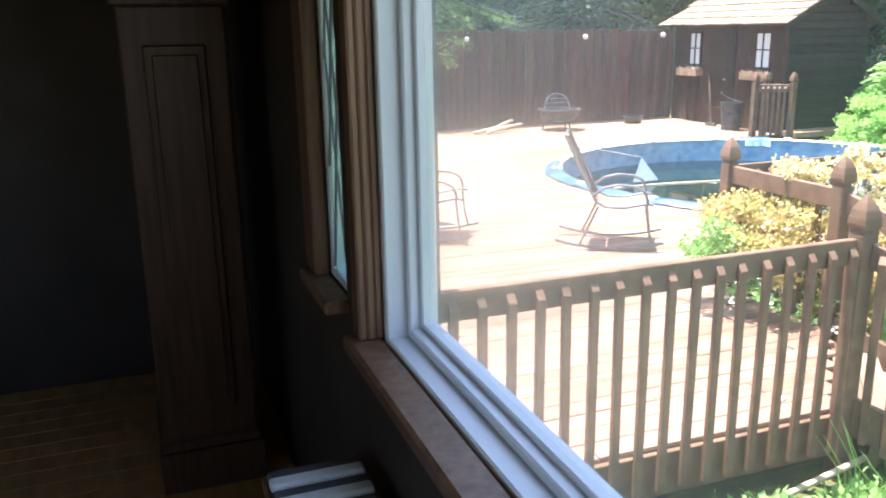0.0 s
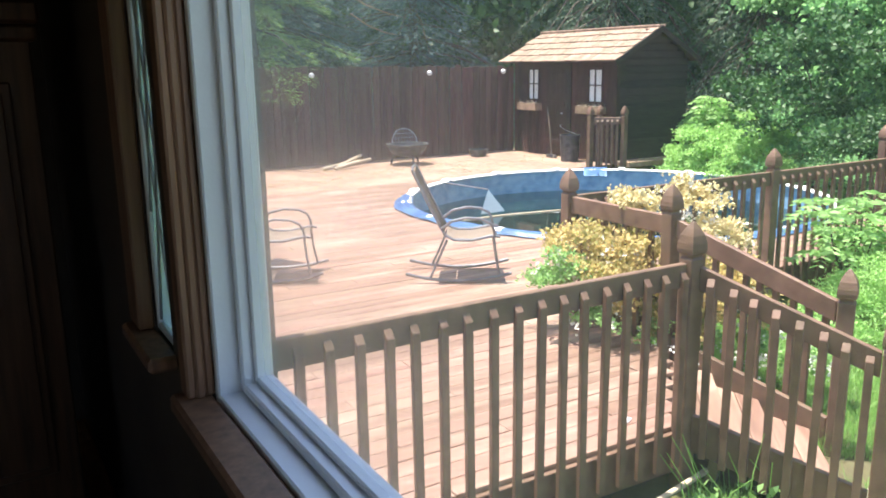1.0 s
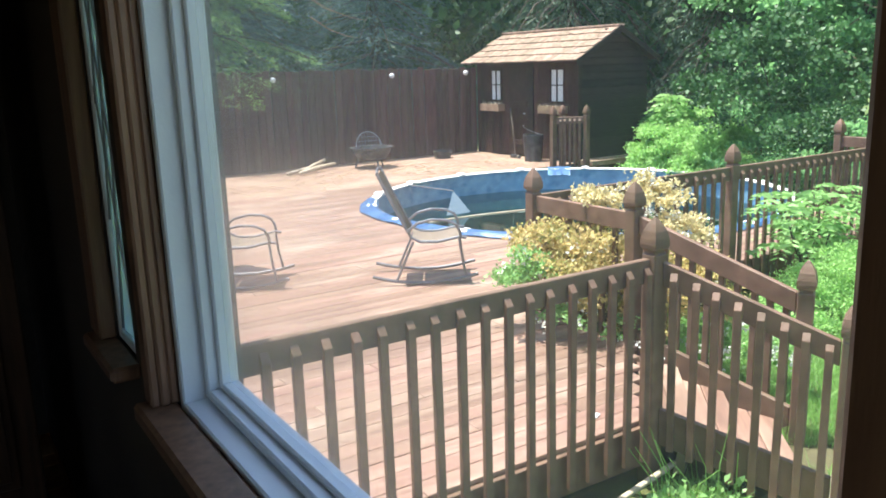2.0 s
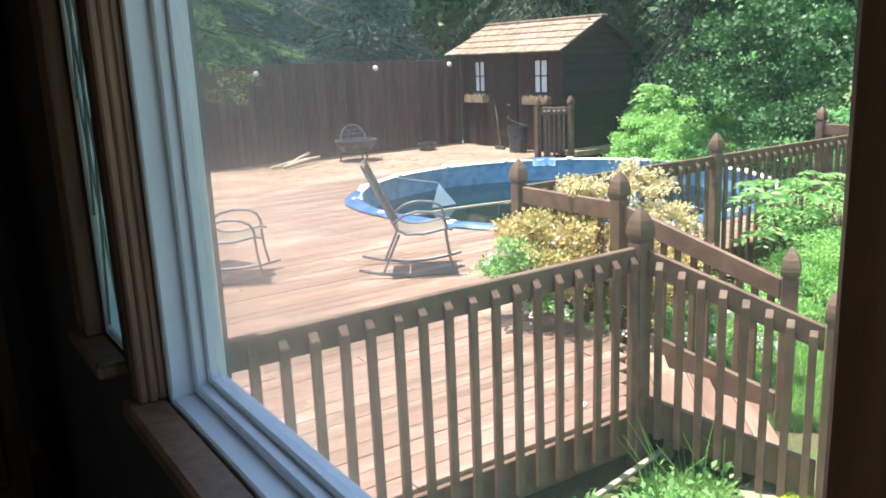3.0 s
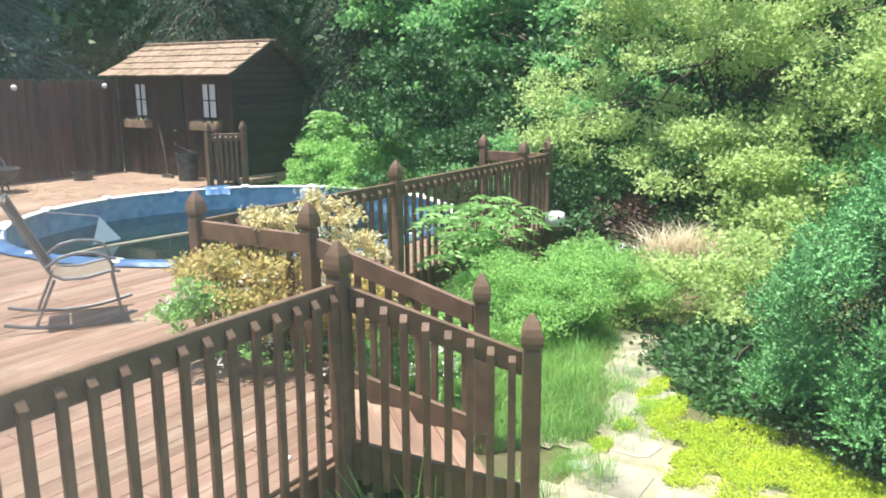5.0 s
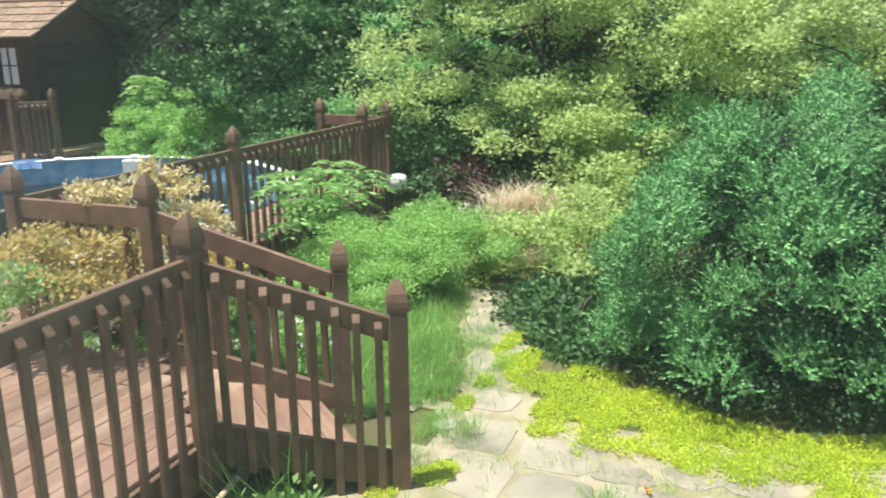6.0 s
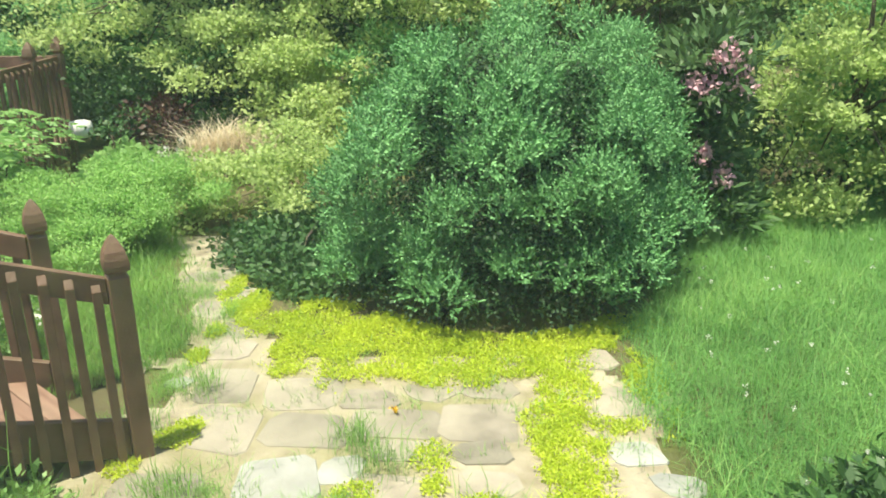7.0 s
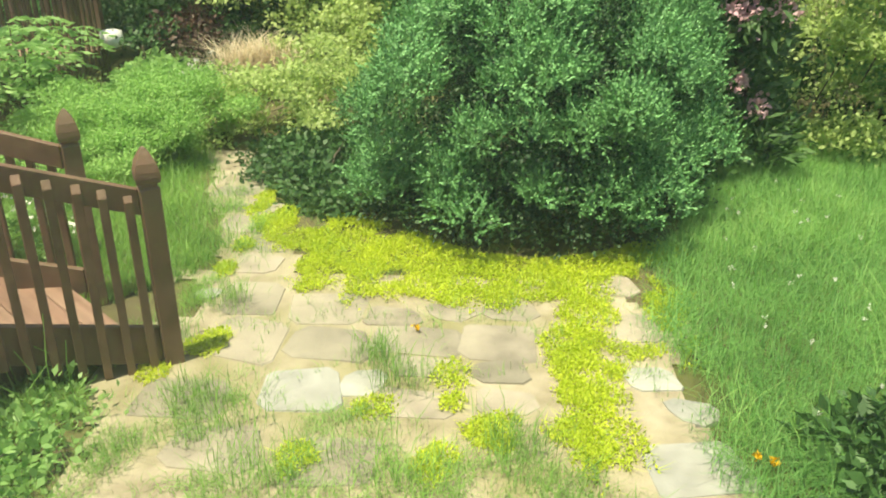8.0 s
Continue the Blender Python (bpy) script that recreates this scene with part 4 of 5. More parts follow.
tree("yellow_green_tree", "airy small tree with yellow-green leaves and thin branches", "tree", (11.2, -2.4, -0.5), 3.4,
     [((10.8, -1.8, 2.0), (1.4, 1.6, 0.8)), ((10.4, -3.8, 1.7), (1.3, 1.5, 1.0)), ((11.2, -2.6, 3.2), (1.9, 2.2, 1.0)), ((10.6, -0.6, 1.6), (1.0, 1.0, 0.8)), ((10.4, -5.2, 2.2), (1.2, 1.3, 1.2))],
     L_YELLOW, 2400, 20, (0.066, 0.036), 0.10, 0.06, 34, shell=0.2, sub=(360, 0.10, 0.30, 0.8))
for k in range(9):
    x, y = 13.6 + 1.2 * math.sin(k * 2.1), -7.5 + 1.9 * k
    tree("woodland_shrub", "dark green leafy shrub in the shade of the woods", "shrub", (x, y, -0.6), 1.6,
         [((x, y, 0.5), (1.1, 1.2, 1.0)), ((x + 0.3, y + 0.6, 1.5), (1.0, 1.0, 0.9))], L_DARK if k % 3 else L_MAPLE, 420, 16, (0.10, 0.07), 0.10, 0.05, 6, shell=0.5, sub=(45, 0.25, 0.45, 0.7), group="woodland shrubs")
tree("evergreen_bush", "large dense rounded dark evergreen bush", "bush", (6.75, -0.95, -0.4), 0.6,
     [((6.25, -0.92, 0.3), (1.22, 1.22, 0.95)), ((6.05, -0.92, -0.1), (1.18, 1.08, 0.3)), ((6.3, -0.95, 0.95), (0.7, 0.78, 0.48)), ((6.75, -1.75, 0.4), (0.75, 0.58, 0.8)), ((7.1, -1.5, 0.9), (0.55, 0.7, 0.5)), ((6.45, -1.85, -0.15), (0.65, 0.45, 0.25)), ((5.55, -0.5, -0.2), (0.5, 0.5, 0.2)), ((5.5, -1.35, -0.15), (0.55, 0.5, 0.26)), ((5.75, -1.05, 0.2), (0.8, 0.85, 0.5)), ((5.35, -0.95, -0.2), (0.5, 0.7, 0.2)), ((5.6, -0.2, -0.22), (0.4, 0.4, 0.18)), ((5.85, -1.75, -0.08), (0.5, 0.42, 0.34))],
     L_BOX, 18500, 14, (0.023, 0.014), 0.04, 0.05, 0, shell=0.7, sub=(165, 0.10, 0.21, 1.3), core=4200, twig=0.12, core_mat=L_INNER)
tree("rhododendron", "leggy rhododendron with pink flower clusters", "shrub", (7.2, -2.75, -0.4), 1.3,
     [((7.1, -2.65, 0.4), (0.4, 0.35, 0.8)), ((7.1, -2.65, 1.0), (0.4, 0.4, 0.45)), ((6.95, -2.6, -0.1), (0.45, 0.5, 0.3))], L_RHODO, 340, 12, (0.13, 0.04), 0.07, 0.04, 8, shell=0.3)
tree("yellow_green_shrub", "tall loose yellow-green shrub at the lawn edge", "shrub", (8.0, -4.4, -0.4), 2.0,
     [((7.8, -4.3, 0.6), (0.9, 0.9, 0.9)), ((8.0, -4.6, 1.7), (1.0, 1.1, 0.9)), ((7.6, -5.4, 0.8), (0.9, 0.9, 1.0)), ((7.5, -3.6, 0.1), (0.55, 0.6, 0.5)), ((7.4, -4.6, 0.0), (0.6, 0.7, 0.45))],
     L_YELLOW, 1300, 20, (0.06, 0.035), 0.07, 0.06, 12, shell=0.5, sub=(110, 0.15, 0.32, 0.6), core=150)
BLOSSOM_SHRUB = [((3.95, 3.28, 0.50), (0.26, 0.36, 0.27)), ((4.2, 3.2, 0.30), (0.26, 0.34, 0.40)), ((4.05, 3.6, 0.42), (0.20, 0.24, 0.30)), ((4.35, 2.9, 0.12), (0.24, 0.30, 0.40)),
                 ((4.6, 2.7, 0.25), (0.20, 0.28, 0.30))]
BLOSSOM_GREEN = [((3.62, 3.38, 0.38), (0.17, 0.26, 0.24)), ((3.75, 3.1, 0.16), (0.20, 0.24, 0.20)), ((4.75, 2.3, -0.1), (0.24, 0.42, 0.28)), ((4.25, 2.75, -0.05), (0.22, 0.26, 0.26))]
BLOSSOM_CREAM = [((4.35, 3.3, 0.86), (0.25, 0.28, 0.17)), ((4.85, 3.25, 0.82), (0.22, 0.26, 0.22)), ((5.08, 3.2, 0.52), (0.24, 0.26, 0.22)), ((4.6, 3.1, 0.6), (0.24, 0.26, 0.22))]
fs = tree("flowering_shrub", "amber-leaved shrub with white blossoms growing through the railing", "shrub", (4.3, 3.2, -0.4), 0.8,
          BLOSSOM_SHRUB, L_AZALEA, 900, 14, (0.036, 0.024), 0.04, 0.015, 20, shell=0.2, sub=(100, 0.04, 0.11, 0.9))
for nm, lobes, mt, cnt in (("green_foliage", BLOSSOM_GREEN, L_BRIGHT, 480), ("cream_foliage", BLOSSOM_CREAM, L_CREAM, 330)):
    loc = [((c[0] - 4.3, c[1] - 3.2, c[2] + 0.4), r) for c, r in lobes]
    cc = clumps(loc, 60, 1, 0.03, 0.4)[0]
    c, w, f = clumps([(tuple(q), (0.07, 0.07, 0.06)) for q in cc], cnt, 13, 0.03, 0.2)
    part(nm, quads_mesh(nm, leaf_quads(c, w, 0.036, 0.023, 0.25, f), mt), mt, fs)


def fronds(name, label, base, spots, mat, count, length, leaflet):
    """A shrub of arching divided leaves: stems, midribs with paired leaflets."""
    th = thing(name, label, "shrub", pose(*base))
    bm = bmesh.new()
    cs, ws = [], []
    for sx, sy, sz in spots:
        tube(bm, [(0, 0, -0.05), (sx * 0.6, sy * 0.6, sz * 0.6), (sx, sy, sz)], [0.018, 0.012, 0.006], 5)
        for k in range(count):
            a = RNG.uniform(0, 2 * math.pi)
            out = np.array([math.cos(a), math.sin(a), 0.0])
            side = np.array([-out[1], out[0], 0.0])
            ln = length * RNG.uniform(0.7, 1.2)
            s0 = np.array([sx, sy, sz - RNG.uniform(0, 0.25)])
            for f in np.linspace(0.2, 1.0, 8):
                p = s0 + out * ln * f + np.array([0, 0, 0.25 * ln * math.sin(f * 2.2) - 0.25 * ln * f * f])
                for sgn in (-1, 1):
                    cs.append(p)
                    ws.append(side * sgn * 0.9 + out * 0.5 + np.array([0, 0, -0.25]))
    part("stems", bm, BARK, th)
    part("crown", quads_mesh("crown", leaf_quads(np.array(cs), np.array(ws) + RNG.normal(size=(len(ws), 3)) * 0.12, leaflet, leaflet * 0.36, 0.15), mat), mat, th)
    return th


fronds("sumac_shrub", "light green shrub with long divided leaves beyond the pool", (12.6, 10.05, -0.5),
       [(RNG.normal() * 0.28, RNG.normal() * 0.28, RNG.uniform(0.8, 1.85)) for k in range(15)], L_BRIGHT, 11, 0.45, 0.15)
fronds("sumac_shrub", "light green shrub with long divided leaves at the railing", (7.25, 3.45, -0.4),
       [(RNG.normal() * 0.28, -0.08 + RNG.normal() * 0.12, RNG.uniform(0.35, 1.12)) for k in range(13)], L_BRIGHT, 9, 0.36, 0.095)
fronds("sumac_shrub", "light green low shrub with divided leaves by the lawn", (6.2, 2.9, -0.4),
       [(RNG.normal() * 0.3, RNG.normal() * 0.2, RNG.uniform(0.15, 0.35)) for k in range(9)], L_FERN, 9, 0.26, 0.07)
tree("leafy_mound_shrub", "bright green rounded shrub beyond the pool", "shrub", (11.9, 8.8, -0.5), 1.0,
     [((11.9, 8.45, 0.25), (0.75, 0.85, 0.55)), ((11.8, 9.3, 0.05), (0.65, 0.85, 0.48)), ((11.6, 8.9, -0.1), (0.6, 0.9, 0.35))], L_FERN, 1700, 16, (0.06, 0.036), 0.05, 0.05, 8, shell=0.4, sub=(110, 0.12, 0.24, 0.7), core=200)
tree("ferny_mound_shrub", "feathery light green mounded shrub", "shrub", (7.3, 2.2, -0.4), 0.3,
     [((7.2, 2.15, -0.12), (0.62, 0.55, 0.30)), ((7.1, 2.75, -0.12), (0.6, 0.5, 0.28)), ((6.7, 2.45, -0.22), (0.4, 0.5, 0.20))], L_FERN, 2400, 20, (0.036, 0.013), 0.05, 0.03, 6, shell=0.4, sub=(130, 0.08, 0.17, 0.55))
tree("vine_plant", "light green leafy plant at the railing corner", "plant", (9.3, 3.2, -0.5), 0.6,
     [((9.5, 3.1, -0.34), (0.35, 0.3, 0.24)), ((9.0, 3.1, -0.32), (0.5, 0.3, 0.2))], L_BRIGHT, 110, 14, (0.10, 0.075), 0.08, 0.02, 6, shell=0.4)
tree("dark_red_shrub", "small dark red-leaved shrub", "shrub", (10.3, 2.9, -0.5), 0.6,
     [((10.2, 2.9, 0.0), (0.5, 0.5, 0.4))], L_RED, 130, 16, (0.07, 0.04), 0.08, 0.03, 6, shell=0.4)
tree("low_shrub", "low yellow-green shrub beside the dark bush", "shrub", (7.9, 0.9, -0.5), 0.4,
     [((7.9, 1.3, -0.22), (0.6, 0.7, 0.32)), ((8.3, 0.8, -0.05), (0.5, 0.5, 0.32))], L_YELLOW, 520, 18, (0.05, 0.03), 0.05, 0.03, 8, shell=0.5, sub=(60, 0.12, 0.22, 0.7))
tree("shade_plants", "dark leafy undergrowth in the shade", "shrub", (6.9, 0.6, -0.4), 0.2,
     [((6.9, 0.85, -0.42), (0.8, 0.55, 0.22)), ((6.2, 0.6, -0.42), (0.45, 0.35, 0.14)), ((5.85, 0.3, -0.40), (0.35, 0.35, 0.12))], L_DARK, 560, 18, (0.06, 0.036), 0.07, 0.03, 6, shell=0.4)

for k, (x, y, s, m) in enumerate(((10.6, 1.2, 0.8, L_YELLOW), (10.9, 0.0, 0.9, L_MAPLE), (10.2, -0.8, 0.8, L_DARK), (9.9, -2.0, 0.9, L_MAPLE), (9.3, -3.2, 0.8, L_YELLOW), (8.6, -3.3, 0.7, L_DARK), (8.3, -4.9, 0.8, L_MAPLE),
                              (8.6, -6.2, 1.0, L_YELLOW), (11.2, 2.6, 0.8, L_DARK), (11.4, 3.9, 0.9, L_DARK), (11.6, 5.2, 0.9, L_MAPLE), (12.8, 6.6, 1.0, L_DARK), (11.7, 6.3, 0.9, L_DARK), (12.1, 7.4, 0.9, L_MAPLE), (10.3, 3.5, 0.6, L_DARK), (10.2, 1.0, 0.6, L_YELLOW), (10.5, 2.1, 0.6, L_DARK))):
    tree("undergrowth_shrub", "loose leafy shrub in the undergrowth at the garden edge", "shrub", (x, y, -0.5), 0.7,
         [((x, y, -0.05), (0.8 * s, 0.9 * s, 0.5 * s)), ((x + 0.2, y + 0.3, 0.45), (0.6 * s, 0.6 * s, 0.4 * s))], m, 420, 16, (0.065, 0.04), 0.07, 0.03, 6, shell=0.4, sub=(50, 0.15, 0.3, 0.7), group="undergrowth shrubs")

# far woods that close the view
n = 80000
a = RNG.uniform(-0.5, 1.75, n)
r = RNG.uniform(22, 27, n)
c = np.stack([r * np.sin(a + 0.35), r * np.cos(a + 0.35), RNG.uniform(-1.0, 10, n)], 1)
c += 0.5 * np.sin(c[:, [1, 2, 0]] * 1.7)
tagged(part("far_woods", quads_mesh("far_woods", leaf_quads(c, RNG.normal(size=(n, 3)), 0.30, 0.21), L_DARK), L_DARK),
       "dense dark green woods behind the garden", "woods", kind="stuff")


bm = bmesh.new()
prev = None
for k in range(49):
    a = radians(-60 + 200 * k / 48)
    col = [bm.verts.new((42 * math.sin(a), 42 * math.cos(a), z)) for z in (-3, 15 + 2.5 * math.sin(k * 1.7) + 1.5 * math.sin(k * 4.1))]
    if prev:
        bm.faces.new((prev[0], col[0], col[1], prev[1]))
    prev = col
tagged(part("backdrop", bm, material("distant_woods", (0.012, 0.03, 0.014), (0.035, 0.075, 0.03), 0.7, 0.95, (1, 1, 1), 0.5, 3, spec=0.1)), "distant dark woods", "woods", kind="structure")


# ---------------- ground cover ----------------
def scatter(n, x0, x1, y0, y1, keep):
    p = np.stack([RNG.uniform(x0, x1, n), RNG.uniform(y0, y1, n)], 1)
    p = p[keep(p[:, 0], p[:, 1])]
    return np.stack([p[:, 0], p[:, 1], ground_z(p[:, 0], p[:, 1]) - 0.005], 1)


def wave(x, y, s=1.0, o=0.0):
    return np.sin(x * 3.1 * s + o + 1.3 * np.sin(y * 2.3 * s)) + np.sin(y * 2.7 * s - o + 1.1 * np.sin(x * 1.9 * s))


def bush_gap(x, y):
    return np.hypot((x - 6.1) / 1.27, (y + 0.92) / 1.15)


c = scatter(175000, 2.2, 8.5, -6.2, -1.3, lambda x, y: (y < -1.66 + 0.09 * wave(x, y, 2.2) + 0.08 * RNG.normal(size=len(x))) & (bush_gap(x, y) > 1.0) & (x < 8.5))
tagged(part("meadow_grass", quads_mesh("meadow_grass", np.concatenate([blades(c, 0.11, 0.0042, 0.95), blades(c[::22], 0.30, 0.003, 0.95)]), L_MEADOW), L_MEADOW), "long green unmown meadow grass", "grass", kind="stuff")
c = c[(wave(c[:, 0], c[:, 1], 1.1, 2.0) + RNG.normal(size=len(c)) * 0.6 > 0.7)][::3]
tagged(part("pale_meadow_grass", quads_mesh("pale_meadow_grass", blades(c, 0.16, 0.004, 0.8), L_FERN), L_FERN), "paler flowering grass stems in the meadow", "grass", kind="stuff")
c = scatter(115000, 3.6, 9.0, 0.8, 3.7, lambda x, y: (y > 1.03 + 0.07 * np.sin(x * 7) + 0.06 * RNG.normal(size=len(x))) & (y - 0.98 + 0.10 * RNG.normal(size=len(x)) + 0.06 * wave(x, y, 2.5) > (x - 4.6) * 0.36) & (y > 3.6 - 1.0 * (x - 2.6) - 0.4) & ((x > 4.35) | (y < 1.7)))
tagged(part("lawn_grass", quads_mesh("lawn_grass", np.concatenate([blades(c, 0.085, 0.005, 0.6), blades(c[::25], 0.2, 0.005, 0.7)]), L_GRASS), L_GRASS), "short bright green grass beside the steps", "grass", kind="stuff")


def patches(x, y, spots, soft=0.28):
    """Cover from 0 to 1 over ragged oval patches (x, y, half widths)."""
    rag = 0.16 * wave(x, y, 3.3) + 0.12 * wave(x, y, 8.0, 2.0) + 0.10 * RNG.normal(size=len(x))
    return np.maximum.reduce([np.clip((1 + rag - np.hypot((x - a) / p, (y - b) / q)) / soft, 0, 1) for a, b, p, q in spots])


WEEDY = [(3.2, -0.06, 0.17, 0.26), (2.86, -0.35, 0.26, 0.5), (2.9, -0.85, 0.24, 0.35), (3.12, 0.72, 0.14, 0.3), (2.75, 0.3, 0.22, 0.5), (3.4, 0.55, 0.07, 0.08), (2.95, 1.0, 0.22, 0.18), (2.6, -0.9, 0.35, 0.6), (2.55, 0.0, 0.3, 0.8), (2.3, -0.3, 0.35, 1.4), (2.6, 1.25, 0.3, 0.3), (3.25, 1.4, 0.25, 0.3), (4.42, 1.08, 0.3, 0.12), (5.3, 0.95, 0.3, 0.10), (5.9, 1.25, 0.4, 0.12)]
c = scatter(190000, 1.2, 6.4, -1.8, 1.8, lambda x, y: (np.maximum(patches(x, y, WEEDY, 0.5), 0.12 * (x > 2.4) * (np.abs(wave(x, y, 2.6, 4.0)) < 0.5)) * (0.35 + 0.65 * np.clip(wave(x, y, 5) + 0.9, 0, 1)) * 0.85 > RNG.uniform(0, 1, len(x))) & (np.hypot(x - 3.02, y + 1.5) > 0.27))
tagged(part("weedy_grass", quads_mesh("weedy_grass", blades(c, 0.075, 0.0035, 0.8), L_GRASS), L_GRASS), "weedy grass at the near end of the path", "grass", kind="stuff")

# low mat of sedum: round the bush, then down the path and in spots
SEDUM = [(5.5, 0.84, 0.32, 0.14), (4.9, 0.42, 0.42, 0.20), (4.85, 0.10, 0.38, 0.26), (4.58, -0.35, 0.24, 0.36), (4.6, -0.80, 0.22, 0.40), (4.78, -1.2, 0.32, 0.26), (5.15, -1.6, 0.24, 0.28),
         (4.3, -1.15, 0.34, 0.16), (3.95, -1.05, 0.3, 0.17), (3.6, -1.10, 0.34, 0.19), (3.2, -1.08, 0.28, 0.20), (4.35, -1.66, 0.45, 0.13), (3.93, -1.42, 0.10, 0.18), (3.22, -0.64, 0.14, 0.13),
         (2.98, -0.38, 0.12, 0.11), (2.96, 0.2, 0.10, 0.09), (3.63, -0.45, 0.11, 0.11), (3.42, -0.47, 0.08, 0.08), (3.87, 0.83, 0.13, 0.11), (3.57, 1.03, 0.10, 0.09), (3.38, -0.10, 0.10, 0.12), (5.25, 0.42, 0.36, 0.30), (5.05, -0.25, 0.42, 0.5), (4.85, -0.75, 0.35, 0.5), (5.0, -1.3, 0.35, 0.35), (5.15, 0.98, 0.14, 0.07), (5.9, 1.05, 0.25, 0.09), (4.72, 0.98, 0.10, 0.07)]


def sedum_here(x, y):
    k = patches(x, y, SEDUM, 0.35) * (0.45 + 0.55 * np.clip(wave(x, y, 6) + 0.7, 0, 1)) * (bush_gap(x, y) > 0.86)
    return k > RNG.uniform(0, 1, len(x))


c = scatter(240000, 2.4, 6.2, -2.0, 1.4, sedum_here)
n = len(c)
tagged(part("sedum", quads_mesh("sedum", np.concatenate([blades(c[::2], 0.05, 0.005, 0.9), leaf_quads(c + np.array([0, 0, 0.03]), RNG.normal(size=(n, 3)) + np.array([0, 0, 0.8]), 0.019, 0.012)]), L_SEDUM), L_SEDUM),
       "yellow-green creeping sedum between the stones", "ground cover", kind="stuff")

# ---------------- flagstone path ----------------
path = thing("flagstone_path", "worn flagstone path with weeds in the joints", "path", kind="structure")


def stone(cx, cy, w, d, mat, turn):
    """An uneven squarish slab with chipped corners."""
    bm = bmesh.new()
    ring = []
    for sx, sy in ((1, -1), (1, 1), (-1, 1), (-1, -1)):
        ch = RNG.uniform(0.02, 0.07)
        px, py = sx * w / 2 + RNG.normal() * 0.018, sy * d / 2 + RNG.normal() * 0.018
        two = [(px - sx * ch, py), (px, py - sy * ch)]
        ring += two if sx * sy < 0 else two[::-1]
    ring = sorted(ring, key=lambda p: math.atan2(p[1], p[0]))
    k = len(ring)
    top = [bm.verts.new((x * 0.965, y * 0.965, 0.016 + RNG.normal() * 0.002)) for x, y in ring]
    mid = [bm.verts.new((x, y, 0.006)) for x, y in ring]
    bot = [bm.verts.new((x, y, -0.05)) for x, y in ring]
    bm.faces.new(top)
    for a, b in ((top, mid), (mid, bot)):
        for i in range(k):
            bm.faces.new((a[i], a[(i + 1) % k], b[(i + 1) % k], b[i]))
    o = part("flagstone", bm, mat, path)
    o.matrix_basis = pose(cx, cy, float(ground_z(np.array(cx), np.array(cy))) + 0.0, RNG.normal() * 0.5, RNG.normal() * 0.5, turn)


SLABS = [(4.38, 0.73, 0.42, 0.36), (4.28, 0.29, 0.36, 0.48), (3.92, 0.22, 0.38, 0.42), (3.93, 0.64, 0.40, 0.36), (4.21, -0.11, 0.24, 0.31), (4.28, -0.43, 0.18, 0.30), (4.31, -0.76, 0.24, 0.33),
         (3.98, -0.25, 0.26, 0.48), (3.97, -0.69, 0.35, 0.37), (3.72, -0.31, 0.22, 0.36), (3.70, -0.67, 0.19, 0.31), (3.44, -0.71, 0.24, 0.30), (3.40, -0.30, 0.26, 0.34), (4.69, -1.41, 0.28, 0.20),
         (4.17, -1.45, 0.33, 0.26), (3.40, 0.82, 0.32, 0.44), (3.03, 0.55, 0.34, 0.42), (2.98, 0.02, 0.34, 0.40)]
for a, b, w, d in SLABS:
    stone(a, b, w, d, STONE, RNG.normal() * 2.5)
for a, b, w, d, tn in ((3.48, 0.27, 0.36, 0.40, 4), (3.55, -0.02, 0.24, 0.20, -3), (3.67, -1.43, 0.20, 0.26, 8), (3.40, -1.58, 0.20, 0.24, -14), (3.02, -1.50, 0.36, 0.40, 8), (4.42, 1.0, 0.14, 0.16, 20)):
    stone(a, b, w, d, STONE_PALE, tn)
for k in range(5):
    f = k / 4
    stone(4.84 + 1.3 * f, 0.76 + 0.48 * f + 0.07 * (-1) ** k, RNG.uniform(0.24, 0.34), RNG.uniform(0.22, 0.32), STONE, RNG.uniform(-30, 30))

# ---------------- deck planks ----------------
PLANK = mesh_of("plank", boxes((-0.5, 0.5, -0.0685, 0.0685, -0.028, 0.0), bevel=0.004), DECK)
y = 1.84
row = 0
while y < 10.95:
    yc = y + 0.07
    xe = 3.22 + (yc - 1.80) * 0.88 if yc < 2.78 else (4.08 if yc < 3.87 else 9.75)
    spans = [(0.62, xe)]
    dy = abs(yc - POOL[1])
    if dy < POOL_R and yc > 3.87:
        hx = math.sqrt(POOL_R ** 2 - max(dy - 0.02, 0) ** 2)
        spans = [(0.62, POOL[0] - hx)]
        if POOL[0] + hx < 9.7:
            spans.append((POOL[0] + hx, 9.75))
    for s0, s1 in spans:
        x = s0
        first = True
        while x < s1 - 0.02:
            ln = (1.2 + 0.6 * ((row * 7) % 4)) if first else 2.4
            first = False
            x2 = min(x + ln, s1)
            if s1 - x2 < 0.3:
                x2 = s1
            o = part("plank", PLANK, DECK, deck)
            o.matrix_basis = pose((x + x2) / 2, yc, RNG.normal() * 0.0012, RNG.normal() * 0.25, 0, RNG.normal() * 0.05) @ Matrix.Diagonal((x2 - x - 0.004, 1, 1, 1))
            x = x2
    y += 0.142
    row += 1

# path bed
bm = bmesh.new()
bmesh.ops.create_grid(bm, x_segments=80, y_segments=64, size=0.5)
for v in list(bm.verts):
    x, y = 2.0 + (v.co.x + 0.5) * 5.2, -1.75 + (v.co.y + 0.5) * 4.0
    v.co = Vector((x, y, -0.349 - 0.02 * max(x - 5, 0) + 0.003 * noise.noise(Vector((x * 3, y * 3, 0)))))


